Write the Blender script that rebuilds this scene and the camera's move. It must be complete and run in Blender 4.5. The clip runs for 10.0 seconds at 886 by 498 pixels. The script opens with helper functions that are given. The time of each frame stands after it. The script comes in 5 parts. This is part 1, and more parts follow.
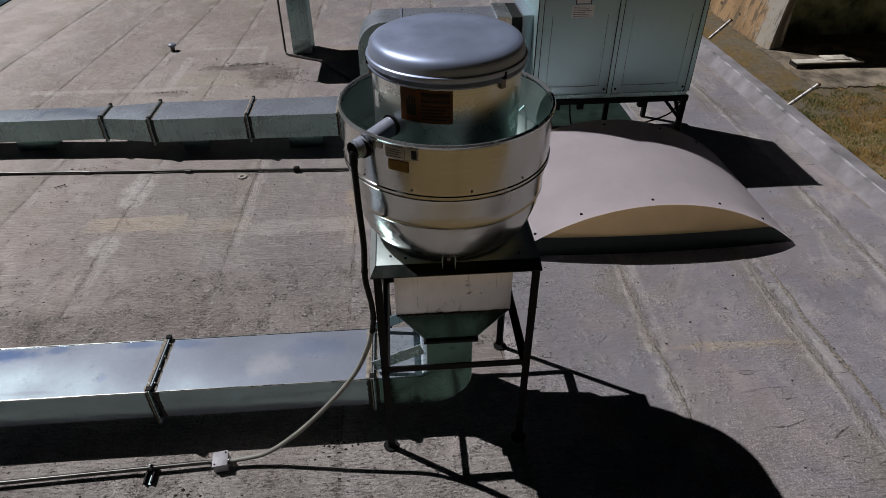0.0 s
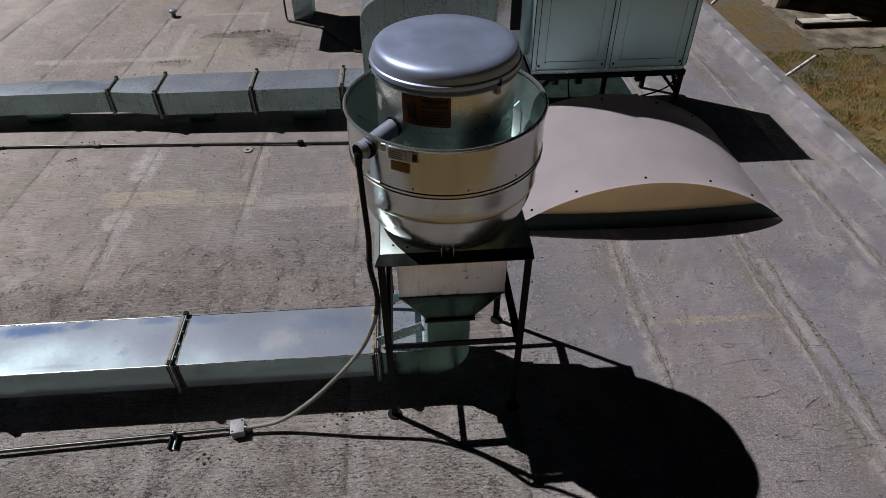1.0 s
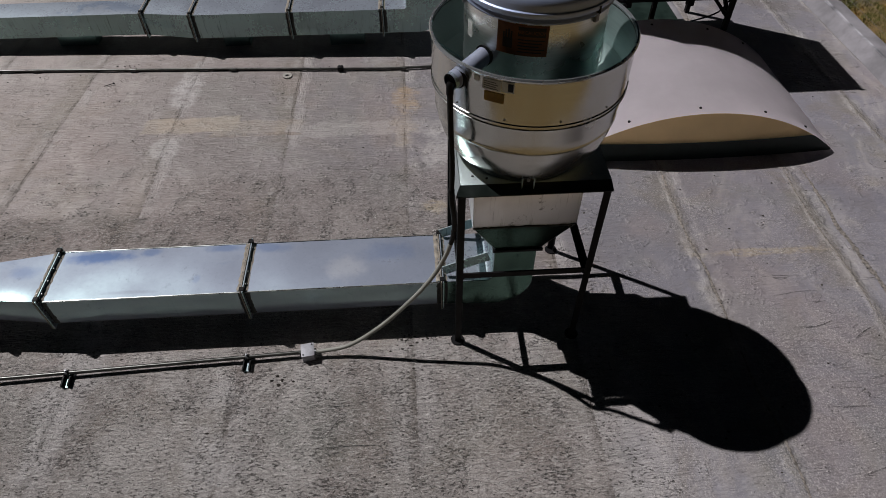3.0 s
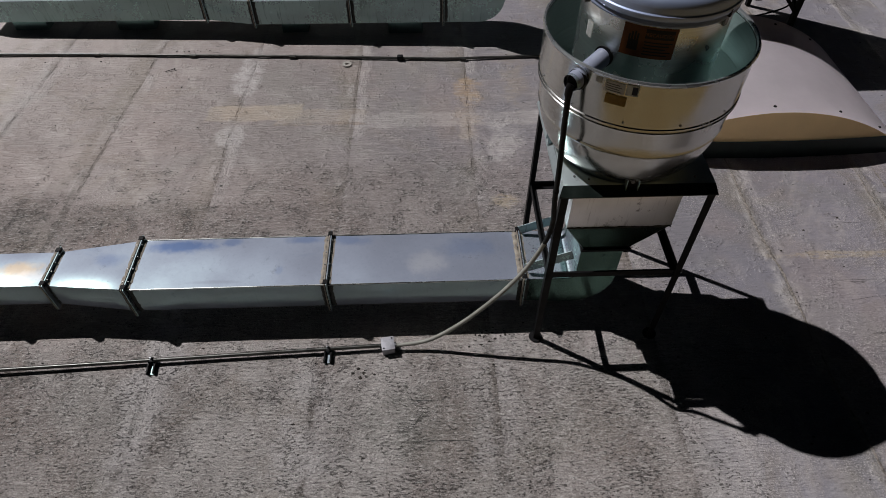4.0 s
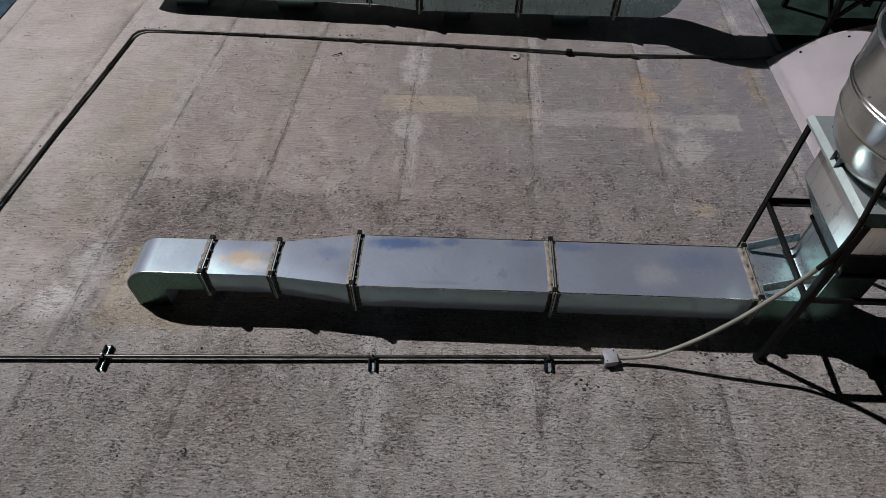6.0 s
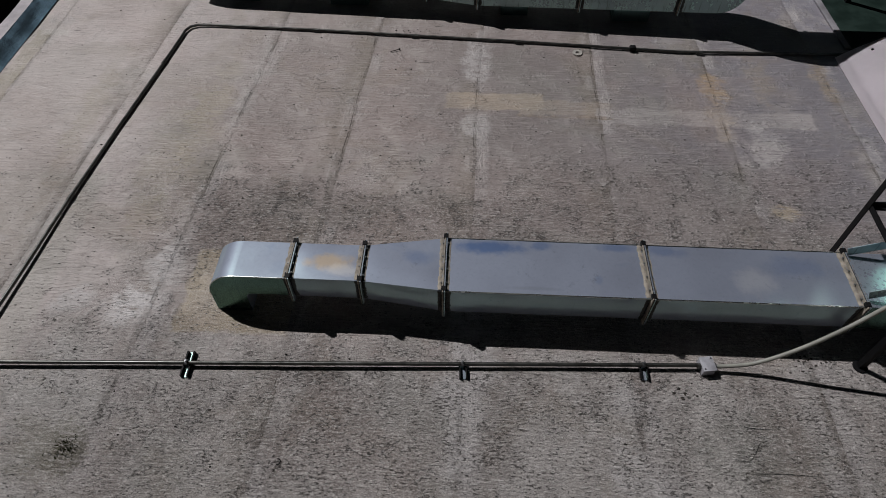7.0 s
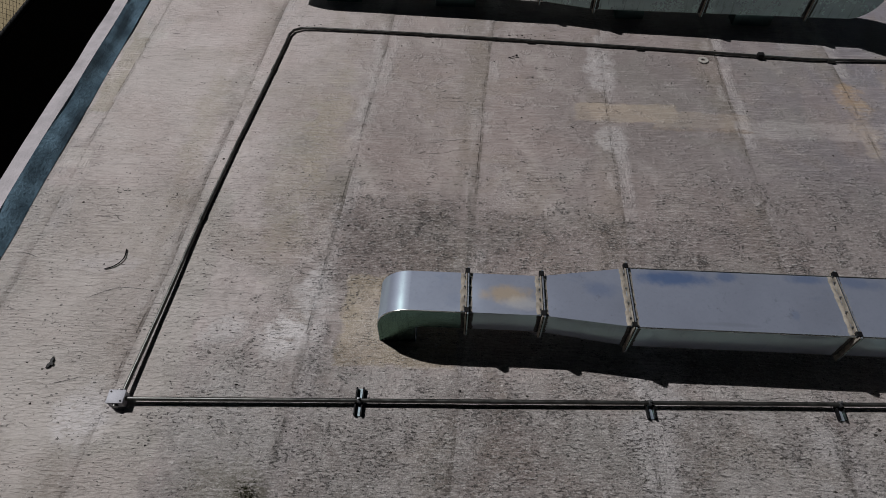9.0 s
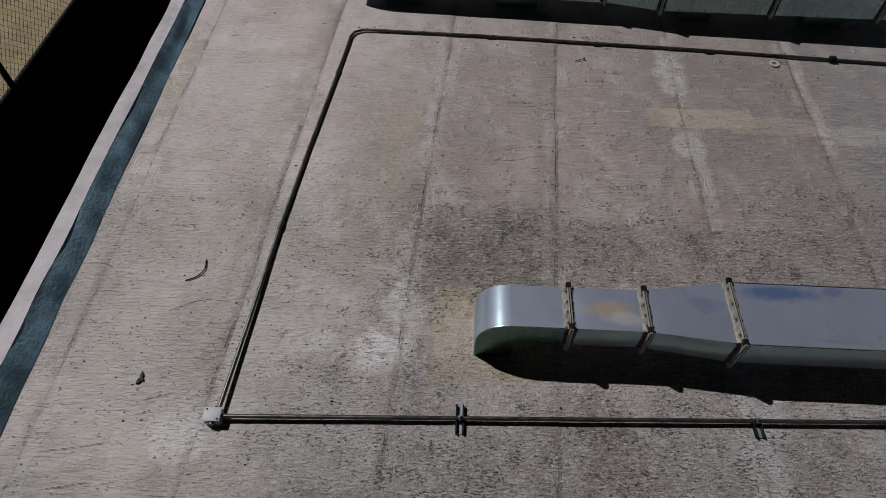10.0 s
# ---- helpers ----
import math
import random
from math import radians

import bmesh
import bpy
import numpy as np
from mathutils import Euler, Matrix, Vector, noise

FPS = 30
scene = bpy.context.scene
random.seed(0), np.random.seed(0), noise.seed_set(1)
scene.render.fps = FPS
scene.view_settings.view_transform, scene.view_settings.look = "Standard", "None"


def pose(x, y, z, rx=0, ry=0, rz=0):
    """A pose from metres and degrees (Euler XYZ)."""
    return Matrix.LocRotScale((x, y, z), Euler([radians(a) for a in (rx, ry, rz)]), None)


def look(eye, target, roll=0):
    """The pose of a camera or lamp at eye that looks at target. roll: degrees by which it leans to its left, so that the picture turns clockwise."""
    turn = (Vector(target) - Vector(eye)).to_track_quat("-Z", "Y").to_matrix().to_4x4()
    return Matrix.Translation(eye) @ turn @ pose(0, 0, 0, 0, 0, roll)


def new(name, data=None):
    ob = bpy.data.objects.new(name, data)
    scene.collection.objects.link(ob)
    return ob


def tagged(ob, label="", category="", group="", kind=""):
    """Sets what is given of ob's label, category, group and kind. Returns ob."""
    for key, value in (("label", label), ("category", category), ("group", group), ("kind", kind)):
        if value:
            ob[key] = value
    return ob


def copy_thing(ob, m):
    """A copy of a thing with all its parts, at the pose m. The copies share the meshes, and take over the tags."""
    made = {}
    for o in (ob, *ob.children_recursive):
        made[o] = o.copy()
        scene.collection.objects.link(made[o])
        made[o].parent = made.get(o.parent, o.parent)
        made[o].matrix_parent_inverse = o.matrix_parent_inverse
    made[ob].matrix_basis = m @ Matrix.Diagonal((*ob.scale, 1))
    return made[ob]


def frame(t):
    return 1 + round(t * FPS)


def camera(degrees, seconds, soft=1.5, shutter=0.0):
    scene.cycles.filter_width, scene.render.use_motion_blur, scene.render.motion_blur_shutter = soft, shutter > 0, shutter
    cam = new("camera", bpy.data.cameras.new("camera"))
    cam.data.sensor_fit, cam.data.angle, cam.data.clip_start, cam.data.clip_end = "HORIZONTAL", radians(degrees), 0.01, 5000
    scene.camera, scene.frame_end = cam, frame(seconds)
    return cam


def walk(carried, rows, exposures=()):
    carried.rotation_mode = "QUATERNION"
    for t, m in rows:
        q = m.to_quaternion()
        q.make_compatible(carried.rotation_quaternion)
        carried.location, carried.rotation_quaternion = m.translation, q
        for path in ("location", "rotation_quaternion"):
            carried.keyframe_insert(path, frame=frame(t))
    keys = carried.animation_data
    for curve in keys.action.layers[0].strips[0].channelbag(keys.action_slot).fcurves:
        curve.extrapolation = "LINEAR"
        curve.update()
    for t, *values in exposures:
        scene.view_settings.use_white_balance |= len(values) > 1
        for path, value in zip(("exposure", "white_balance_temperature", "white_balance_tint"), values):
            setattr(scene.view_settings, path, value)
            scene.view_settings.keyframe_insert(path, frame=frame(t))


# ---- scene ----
cam = camera(70.9, 10.0, 0.5)
PATH = [
    (0, (0.131, -2.208, 3.037), (0.245, -0.61, 1.841), -0.3),
    (0.5, (0.139, -2.267, 3.176), (0.252, -0.713, 1.922), -0.3),
    (1, (0.141, -2.27, 3.299), (0.242, -0.762, 1.989), -0.4),
    (1.5, (0.116, -2.249, 3.324), (0.211, -0.788, 1.961), -0.3),
    (2, (0.059, -2.245, 3.327), (0.15, -0.826, 1.92), -0.3),
    (2.5, (-0.064, -2.27, 3.325), (0.023, -0.891, 1.879), -0.3),
    (4, (-0.682, -2.184, 3.378), (-0.637, -0.87, 1.871), -0.0),
    (4.5, (-0.945, -2.126, 3.4), (-0.933, -0.824, 1.882), 0.1),
    (5, (-1.28, -2.096, 3.416), (-1.306, -0.808, 1.886), 0.1),
    (5.5, (-1.609, -2.051, 3.419), (-1.651, -0.775, 1.879), 0.2),
    (7, (-2.459, -1.909, 3.37), (-2.51, -0.661, 1.809), 0.3),
    (7.5, (-2.733, -1.841, 3.352), (-2.781, -0.602, 1.783), 0.4),
    (8, (-2.98, -1.759, 3.334), (-3.03, -0.529, 1.758), 0.4),
    (8.5, (-3.249, -1.683, 3.351), (-3.298, -0.462, 1.767), 0.4),
    (9, (-3.535, -1.619, 3.365), (-3.582, -0.407, 1.775), 0.6),
    (9.5, (-3.825, -1.556, 3.368), (-3.872, -0.351, 1.772), 0.6),
    (10, (-4.114, -1.5, 3.362), (-4.16, -0.305, 1.759), 0.7),
]
walk(cam, [(t, look(eye, target, roll)) for t, eye, target, roll in PATH], [(0, 0.0, 6500, 10), (4.5, 0.0, 6500, 10), (7.0, -0.2, 6420, 9), (8.5, -0.18, 6400, 9), (10, -0.22, 6400, 9)])

# ---- light ----
world = bpy.data.worlds.new("sky")
scene.world = world
world.use_nodes = True
wt = world.node_tree
sky = wt.nodes.new("ShaderNodeTexSky")
sky.sky_type = "NISHITA"
sky.sun_disc = False
sky.sun_elevation = radians(53.1)
sky.sun_rotation = radians(-58.3)
sky.altitude = 1500
wt.links.new(sky.outputs[0], wt.nodes["Background"].inputs[0])
wt.nodes["Background"].inputs[1].default_value = 0.0007
sun_data = bpy.data.lights.new("sun", "SUN")
sun_data.energy, sun_data.angle, sun_data.color = 3.1, radians(0.53), (1.0, 0.975, 0.975)
sun = new("sun", sun_data)
sun.matrix_world = look((-6.4, 3.95, 10.0), (0, 0, 0))
scene.view_settings.exposure = 0.0

# ---- materials ----
class Nodes:
    """A small builder for node materials."""

    def __init__(self, name):
        self.m = bpy.data.materials.new(name)
        self.m.use_nodes = True
        self.t = self.m.node_tree
        self.b = self.t.nodes["Principled BSDF"]
        self.pos = self.t.nodes.new("ShaderNodeNewGeometry").outputs["Position"]

    def put(self, socket, value):
        if isinstance(value, bpy.types.NodeSocket):
            self.t.links.new(value, socket)
        elif isinstance(value, tuple) and len(value) == 3 and socket.type == "RGBA":
            socket.default_value = (*value, 1)
        else:
            socket.default_value = value

    def scaled(self, x, y, z):
        n = self.t.nodes.new("ShaderNodeVectorMath")
        n.operation = "MULTIPLY"
        self.put(n.inputs[0], self.pos)
        n.inputs[1].default_value = (x, y, z)
        return n.outputs[0]

    def noise(self, scale, detail=4, rough=0.55, vec=None, distort=0.0):
        n = self.t.nodes.new("ShaderNodeTexNoise")
        self.put(n.inputs["Vector"], vec or self.pos)
        n.inputs["Scale"].default_value = scale
        n.inputs["Detail"].default_value = detail
        n.inputs["Roughness"].default_value = rough
        n.inputs["Distortion"].default_value = distort
        return n.outputs["Fac"]

    def voronoi(self, scale, vec=None, feature="F1", out="Distance"):
        n = self.t.nodes.new("ShaderNodeTexVoronoi")
        n.feature = feature
        self.put(n.inputs["Vector"], vec or self.pos)
        n.inputs["Scale"].default_value = scale
        return n.outputs[out]

    def fit(self, v, a, b, lo=0.0, hi=1.0):
        n = self.t.nodes.new("ShaderNodeMapRange")
        n.interpolation_type = "SMOOTHSTEP"
        for k, x in zip(range(5), (v, a, b, lo, hi)):
            self.put(n.inputs[k], x)
        return n.outputs[0]

    def math(self, op, a, b=0.0, c=0.0):
        n = self.t.nodes.new("ShaderNodeMath")
        n.operation = op
        for k, x in zip(range(3), (a, b, c)):
            self.put(n.inputs[k], x)
        return n.outputs[0]

    def mix(self, f, a, b, how="MIX"):
        n = self.t.nodes.new("ShaderNodeMix")
        n.data_type, n.blend_type = "RGBA", how
        self.put(n.inputs[0], f)
        self.put(n.inputs[6], a)
        self.put(n.inputs[7], b)
        return n.outputs[2]

    def axes(self):
        n = self.t.nodes.new("ShaderNodeSeparateXYZ")
        self.put(n.inputs[0], self.pos)
        return n.outputs

    def bump(self, height, strength, distance):
        n = self.t.nodes.new("ShaderNodeBump")
        n.inputs["Strength"].default_value = strength
        n.inputs["Distance"].default_value = distance
        self.put(n.inputs["Height"], height)
        self.put(self.b.inputs["Normal"], n.outputs[0])

    def random(self):
        return self.t.nodes.new("ShaderNodeObjectInfo").outputs["Random"]

    def done(self, colour, rough, metal=0.0):
        self.put(self.b.inputs["Base Color"], colour)
        self.put(self.b.inputs["Roughness"], rough)
        self.put(self.b.inputs["Metallic"], metal)
        return self.m


def spot(n, x, y, hx, hy, soft, edge):
    """A worn rectangle on the ground, 1 inside: centre, half sizes, softness, and a field that frays its edge."""
    ax = n.axes()
    dx = n.math("SUBTRACT", n.math("ABSOLUTE", n.math("SUBTRACT", ax[0], x)), hx)
    dy = n.math("SUBTRACT", n.math("ABSOLUTE", n.math("SUBTRACT", ax[1], y)), hy)
    d = n.math("ADD", n.math("MAXIMUM", dx, dy), edge)
    return n.fit(d, -soft, soft, 1.0, 0.0)


def blob(n, x, y, hx, hy, soft, edge):
    """A worn round patch on the ground, 1 inside."""
    ax = n.axes()
    dx = n.math("DIVIDE", n.math("SUBTRACT", ax[0], x), hx)
    dy = n.math("DIVIDE", n.math("SUBTRACT", ax[1], y), hy)
    d = n.math("SQRT", n.math("ADD", n.math("MULTIPLY", dx, dx), n.math("MULTIPLY", dy, dy)))
    return n.fit(n.math("ADD", d, n.math("MULTIPLY", edge, 9.0)), 1 - soft, 1 + soft, 1.0, 0.0)


def roof_coating():
    n = Nodes("roof_coating")
    ax = n.axes()
    big = n.noise(0.55, 4, 0.55)
    mid = n.noise(2.4, 6, 0.62)
    fine = n.noise(60, 4, 0.65)
    clump = n.noise(7, 4, 0.65)
    streak = n.noise(1.0, 4, 0.6, n.scaled(10, 58, 7), 0.7)
    streak2 = n.noise(1.0, 3, 0.6, n.scaled(26, 110, 16), 0.5)
    ripple = n.noise(1.0, 3, 0.55, n.scaled(15, 54, 24), 0.5)
    stroke = n.noise(1.0, 4, 0.6, n.scaled(5.5, 66, 6), 0.6)
    fan = n.noise(1.0, 3, 0.6, n.scaled(85, 8, 9), 0.9)
    fray = n.math("MULTIPLY", n.math("SUBTRACT", n.noise(4.5, 6, 0.7), 0.5), 0.4)
    lap_node = n.t.nodes.new("ShaderNodeAttribute")
    lap_node.attribute_name = "lap"
    lap = lap_node.outputs["Fac"]
    seam_node = n.t.nodes.new("ShaderNodeAttribute")
    seam_node.attribute_name = "seam"
    seam = seam_node.outputs["Fac"]
    # the rolled coats: warm in the middle, lavender to the east, pale to the west, rough and grey to the south
    warm = n.mix(n.fit(big, 0.36, 0.64), (0.272, 0.229, 0.218), (0.368, 0.316, 0.304))
    cool = n.mix(n.fit(big, 0.36, 0.64), (0.221, 0.21, 0.246), (0.274, 0.262, 0.304))
    pale = n.mix(n.fit(mid, 0.4, 0.6), (0.555, 0.482, 0.465), (0.635, 0.566, 0.55))
    grey = n.mix(n.fit(mid, 0.4, 0.6), (0.43, 0.402, 0.388), (0.60, 0.572, 0.558))
    c = n.mix(n.fit(n.math("ADD", ax[0], n.math("MULTIPLY", fray, 3)), n.fit(ax[1], 0.6, 2.0, 0.2, -2.2), n.fit(ax[1], 0.6, 2.0, 1.3, 0.2)), warm, cool)
    west = n.fit(n.math("ADD", ax[0], n.math("MULTIPLY", fray, 4)), -5.7, -4.1, 1.0, 0.0)
    c = n.mix(n.math("MULTIPLY", west, 0.85), c, pale)
    old = n.math("MULTIPLY", n.fit(n.math("ADD", ax[1], n.math("MULTIPLY", fray, 4)), -0.25, 0.45, 1.0, 0.0), n.math("MULTIPLY", n.fit(ax[0], 0.5, 1.3, 1.0, 0.1), n.fit(n.math("ADD", ax[0], n.math("MULTIPLY", fray, 2)), -5.45, -4.9)))
    lanes = n.noise(1.0, 5, 0.62, n.scaled(2.4, 0.9, 1), 0.7)
    grey = n.mix(n.fit(lanes, 0.50, 0.63, 0.0, 0.75), grey, (0.68, 0.645, 0.63))
    grey = n.mix(n.fit(lanes, 0.34, 0.46, 0.65, 0.0), grey, (0.24, 0.205, 0.185))
    c = n.mix(n.math("MULTIPLY", old, 0.85), c, grey)
    c = n.mix(n.fit(mid, 0.5, 0.66, 0.0, 0.4), c, n.mix(0.5, c, (0.52, 0.48, 0.465)))
    c = n.mix(n.fit(n.noise(1.1, 6, 0.7), 0.5, 0.62, 0.0, 0.55), c, n.mix(0.5, c, (0.14, 0.118, 0.106)))
    c = n.mix(n.fit(n.noise(5, 6, 0.75), 0.52, 0.68, 0.0, 0.4), c, n.mix(0.6, c, (0.14, 0.12, 0.107)))
    marble = n.noise(1.6, 5, 0.6, n.scaled(1.0, 0.55, 1), 1.6)
    c = n.mix(n.fit(marble, 0.5, 0.66, 0.0, 0.6), c, n.mix(0.6, c, (0.56, 0.51, 0.485)))
    c = n.mix(n.fit(n.noise(1.3, 5, 0.65, None, 1.2), 0.52, 0.62, 0.0, 0.5), c, n.mix(0.45, c, (0.26, 0.205, 0.135)))
    # grime in broad rolled patches, and two cooler, darker areas (g6, g7)
    g1 = spot(n, -2.75, 0.94, 1.65, 0.36, 0.07, n.math("MULTIPLY", fray, 0.8))
    g2 = spot(n, -0.7, 1.25, 1.3, 0.5, 0.2, fray)
    g3 = spot(n, -3.95, 1.02, 0.46, 0.34, 0.12, fray)
    g4 = spot(n, -5.9, 0.0, 0.75, 1.4, 0.03, n.math("MULTIPLY", fray, 0.3))
    g5 = spot(n, -3.0, -0.5, 0.5, 0.6, 0.2, fray)
    g6 = spot(n, -0.3, 2.0, 2.3, 1.5, 0.5, n.math("MULTIPLY", fray, 1.6))
    g = n.math("MAXIMUM", n.math("MAXIMUM", n.math("MULTIPLY", g1, 0.4), n.math("MULTIPLY", g2, 0.28)), n.math("MAXIMUM", n.math("MULTIPLY", g3, 0.52), n.math("MULTIPLY", n.math("MAXIMUM", g4, g5), 0.15)))

    g = n.math("MULTIPLY", g, n.fit(n.noise(3.3, 5, 0.7), 0.25, 0.6, 0.45, 1.0))
    c = n.mix(g, c, (0.138, 0.106, 0.094))
    c = n.mix(n.math("MULTIPLY", g6, 0.42), c, (0.15, 0.144, 0.152))
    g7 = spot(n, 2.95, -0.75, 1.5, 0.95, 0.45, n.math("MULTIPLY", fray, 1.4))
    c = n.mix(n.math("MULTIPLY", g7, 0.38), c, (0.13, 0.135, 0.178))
    c = n.mix(n.math("MULTIPLY", g4, 0.40), c, (0.49, 0.475, 0.43))
    # olive soiling before each lap, pale sealer after it
    soil = n.math("MULTIPLY", n.fit(n.math("ADD", seam, fray), 0.05, 0.3, 1.0, 0.0), n.math("MULTIPLY", n.fit(lap, 0.4, 0.45), n.fit(n.noise(1.2, 4, 0.6), 0.44, 0.58)))
    c = n.mix(n.math("MULTIPLY", soil, 0.9), c, n.mix(0.6, c, (0.17, 0.145, 0.105)))
    side = n.math("ADD", lap, n.math("MULTIPLY", fray, 0.25))
    some = n.math("MAXIMUM", n.fit(n.noise(1.1, 5, 0.7), 0.46, 0.60), n.math("MULTIPLY", old, n.fit(n.noise(1.5, 4, 0.6), 0.36, 0.5)))
    band = n.math("MULTIPLY", n.fit(side, 0.10, 0.16, 1.0, 0.0), n.math("MULTIPLY", some, n.fit(clump, 0.3, 0.55, 0.45, 1.0)))
    c = n.mix(n.math("MULTIPLY", band, n.fit(old, 0.0, 1.0, 0.62, 0.8)), c, (0.52, 0.485, 0.485))
    band2 = n.math("MULTIPLY", n.fit(n.math("ADD", seam, n.math("MULTIPLY", fray, 0.5)), 0.03, 0.12, 1.0, 0.0), n.fit(n.noise(1.9, 5, 0.7), 0.5, 0.6))
    c = n.mix(n.math("MULTIPLY", band2, 0.5), c, (0.52, 0.49, 0.485))
    dirt = n.math("MULTIPLY", n.fit(n.math("ADD", seam, n.math("MULTIPLY", fray, 0.16)), 0.010, 0.06, 1.0, 0.0), n.fit(n.noise(0.9, 4, 0.6), 0.40, 0.56))
    dirt = n.math("MULTIPLY", dirt, n.fit(n.noise(40, 4, 0.7), 0.35, 0.6, 0.7, 1.0))
    c = n.mix(n.math("MULTIPLY", dirt, n.fit(ax[0], 1.2, 1.6, 0.55, 0.15)), c, (0.155, 0.135, 0.118))
    line = n.math("MULTIPLY", n.fit(n.math("ADD", seam, n.math("MULTIPLY", fray, 0.02)), 0.004, 0.010, 1.0, 0.0), n.fit(n.noise(2.4, 5, 0.75), 0.48, 0.58))
    c = n.mix(n.math("MULTIPLY", line, n.math("MULTIPLY", n.fit(ax[0], 1.2, 1.6, 0.34, 0.2), n.fit(ax[1], 1.4, 2.2, 1.0, 0.45))), c, (0.07, 0.06, 0.053))
    # tan, crumbling seams on the east side
    crumb = n.math("MULTIPLY", n.fit(n.math("ADD", seam, n.math("MULTIPLY", fray, 0.25)), 0.02, 0.07, 1.0, 0.0), n.math("MULTIPLY", n.fit(ax[0], 1.2, 1.6), n.fit(n.noise(1.3, 4, 0.7), 0.38, 0.55, 0.15, 1.0)))
    c = n.mix(n.math("MULTIPLY", crumb, n.fit(n.noise(45, 4, 0.75), 0.42, 0.56, 0.15, 0.7)), c, (0.36, 0.325, 0.30))
    # straight-edged repair coats
    for x, y, hx, hy, col, f in (
        (-2.2, 2.43, 0.42, 0.115, (0.44, 0.365, 0.285), 0.85), (-1.6, 2.36, 0.4, 0.10, (0.40, 0.335, 0.275), 0.7), (-0.45, 2.28, 0.9, 0.10, (0.44, 0.41, 0.41), 0.7), (-1.6, 2.245, 0.4, 0.014, (0.24, 0.18, 0.13), 0.7),
        (-3.88, 0.38, 0.36, 0.33, (0.42, 0.35, 0.255), 1.0), (-2.2, 4.9, 0.9, 0.08, (0.5, 0.46, 0.43), 0.6), (-2.1, 5.35, 1.1, 0.45, (0.43, 0.39, 0.36), 0.35),
        (-6.0, 2.2, 0.42, 0.9, (0.40, 0.36, 0.335), 0.4), (3.75, 5.3, 0.22, 0.5, (0.22, 0.205, 0.2), 0.4),
        (-6.50, 2.75, 0.075, 0.55, (0.33, 0.29, 0.21), 0.75), (-6.46, 1.68, 0.11, 0.10, (0.64, 0.59, 0.555), 0.75), (-6.40, 3.28, 0.12, 0.05, (0.62, 0.58, 0.55), 0.7),
        (-2.2, 6.93, 0.46, 0.035, (0.55, 0.52, 0.5), 0.7), (-1.76, 6.55, 0.035, 0.4, (0.55, 0.52, 0.5), 0.6), (-2.75, 6.0, 0.06, 0.6, (0.54, 0.5, 0.49), 0.6),
        (-3.4, 5.45, 1.0, 0.06, (0.53, 0.49, 0.47), 0.6), (-2.1, 5.75, 0.6, 0.22, (0.38, 0.33, 0.27), 0.6), (-0.55, 6.6, 0.4, 0.3, (0.38, 0.29, 0.2), 0.5)):
        c = n.mix(n.math("MULTIPLY", spot(n, x, y, hx, hy, 0.018, n.math("MULTIPLY", fray, 0.4)), n.math("MULTIPLY", n.fit(mid, 0.36, 0.56, 0.6, 1.0), f)), c, col)
    # smooth dark joints where the lap is bare
    for x, y, hx, hy in ((-1.372, -0.28, 0.020, 0.15), (-1.395, -0.60, 0.021, 0.18), (-1.405, -1.0, 0.020, 0.23), (-1.372, 1.05, 0.015, 0.3), (-2.40, 1.0, 0.012, 0.3), (-3.46, 1.1, 0.012, 0.4)):
        c = n.mix(n.math("MULTIPLY", spot(n, x, y, hx, hy, 0.012, n.math("MULTIPLY", fray, 0.08)), 0.85), c, (0.19, 0.168, 0.152))
    # spills and stains
    broken = n.fit(n.math("ADD", n.math("MULTIPLY", streak, 0.5), n.math("MULTIPLY", n.noise(16, 5, 0.7), 0.5)), 0.36, 0.52)
    for x, y, hx, hy, level, f in (
        (-4.57, 0.24, 0.15, 0.15, 0.74, 0.95), (-4.45, 0.55, 0.1, 0.2, 0.6, 0.8), (-4.95, 0.24, 0.14, 0.1, 0.56, 0.7),
        (-5.62, -0.33, 0.13, 0.16, 0.68, 0.8), (-2.36, 2.1, 0.13, 0.12, 0.54, 0.7), (-2.35, 3.0, 0.12, 0.3, 0.54, 0.7),
        (-2.36, 0.0, 0.15, 0.32, 0.64, 0.85), (-0.02, 1.95, 0.14, 0.25, 0.52, 0.7), (-5.85, 0.72, 0.22, 0.07, 0.58, 0.7),
        (-2.44, -0.42, 0.11, 0.36, 0.66, 0.85), (-1.49, -0.72, 0.14, 0.18, 0.68, 0.85), (-1.46, -0.3, 0.08, 0.11, 0.64, 0.8), (-0.4, -0.5, 0.07, 0.38, 0.58, 0.65), (-1.25, -0.75, 0.1, 0.1, 0.6, 0.6)):
        col = (level, level * 0.95, level * 0.955)
        c = n.mix(n.math("MULTIPLY", n.math("MULTIPLY", blob(n, x, y, hx, hy, 0.45, fray), broken), f), c, col)
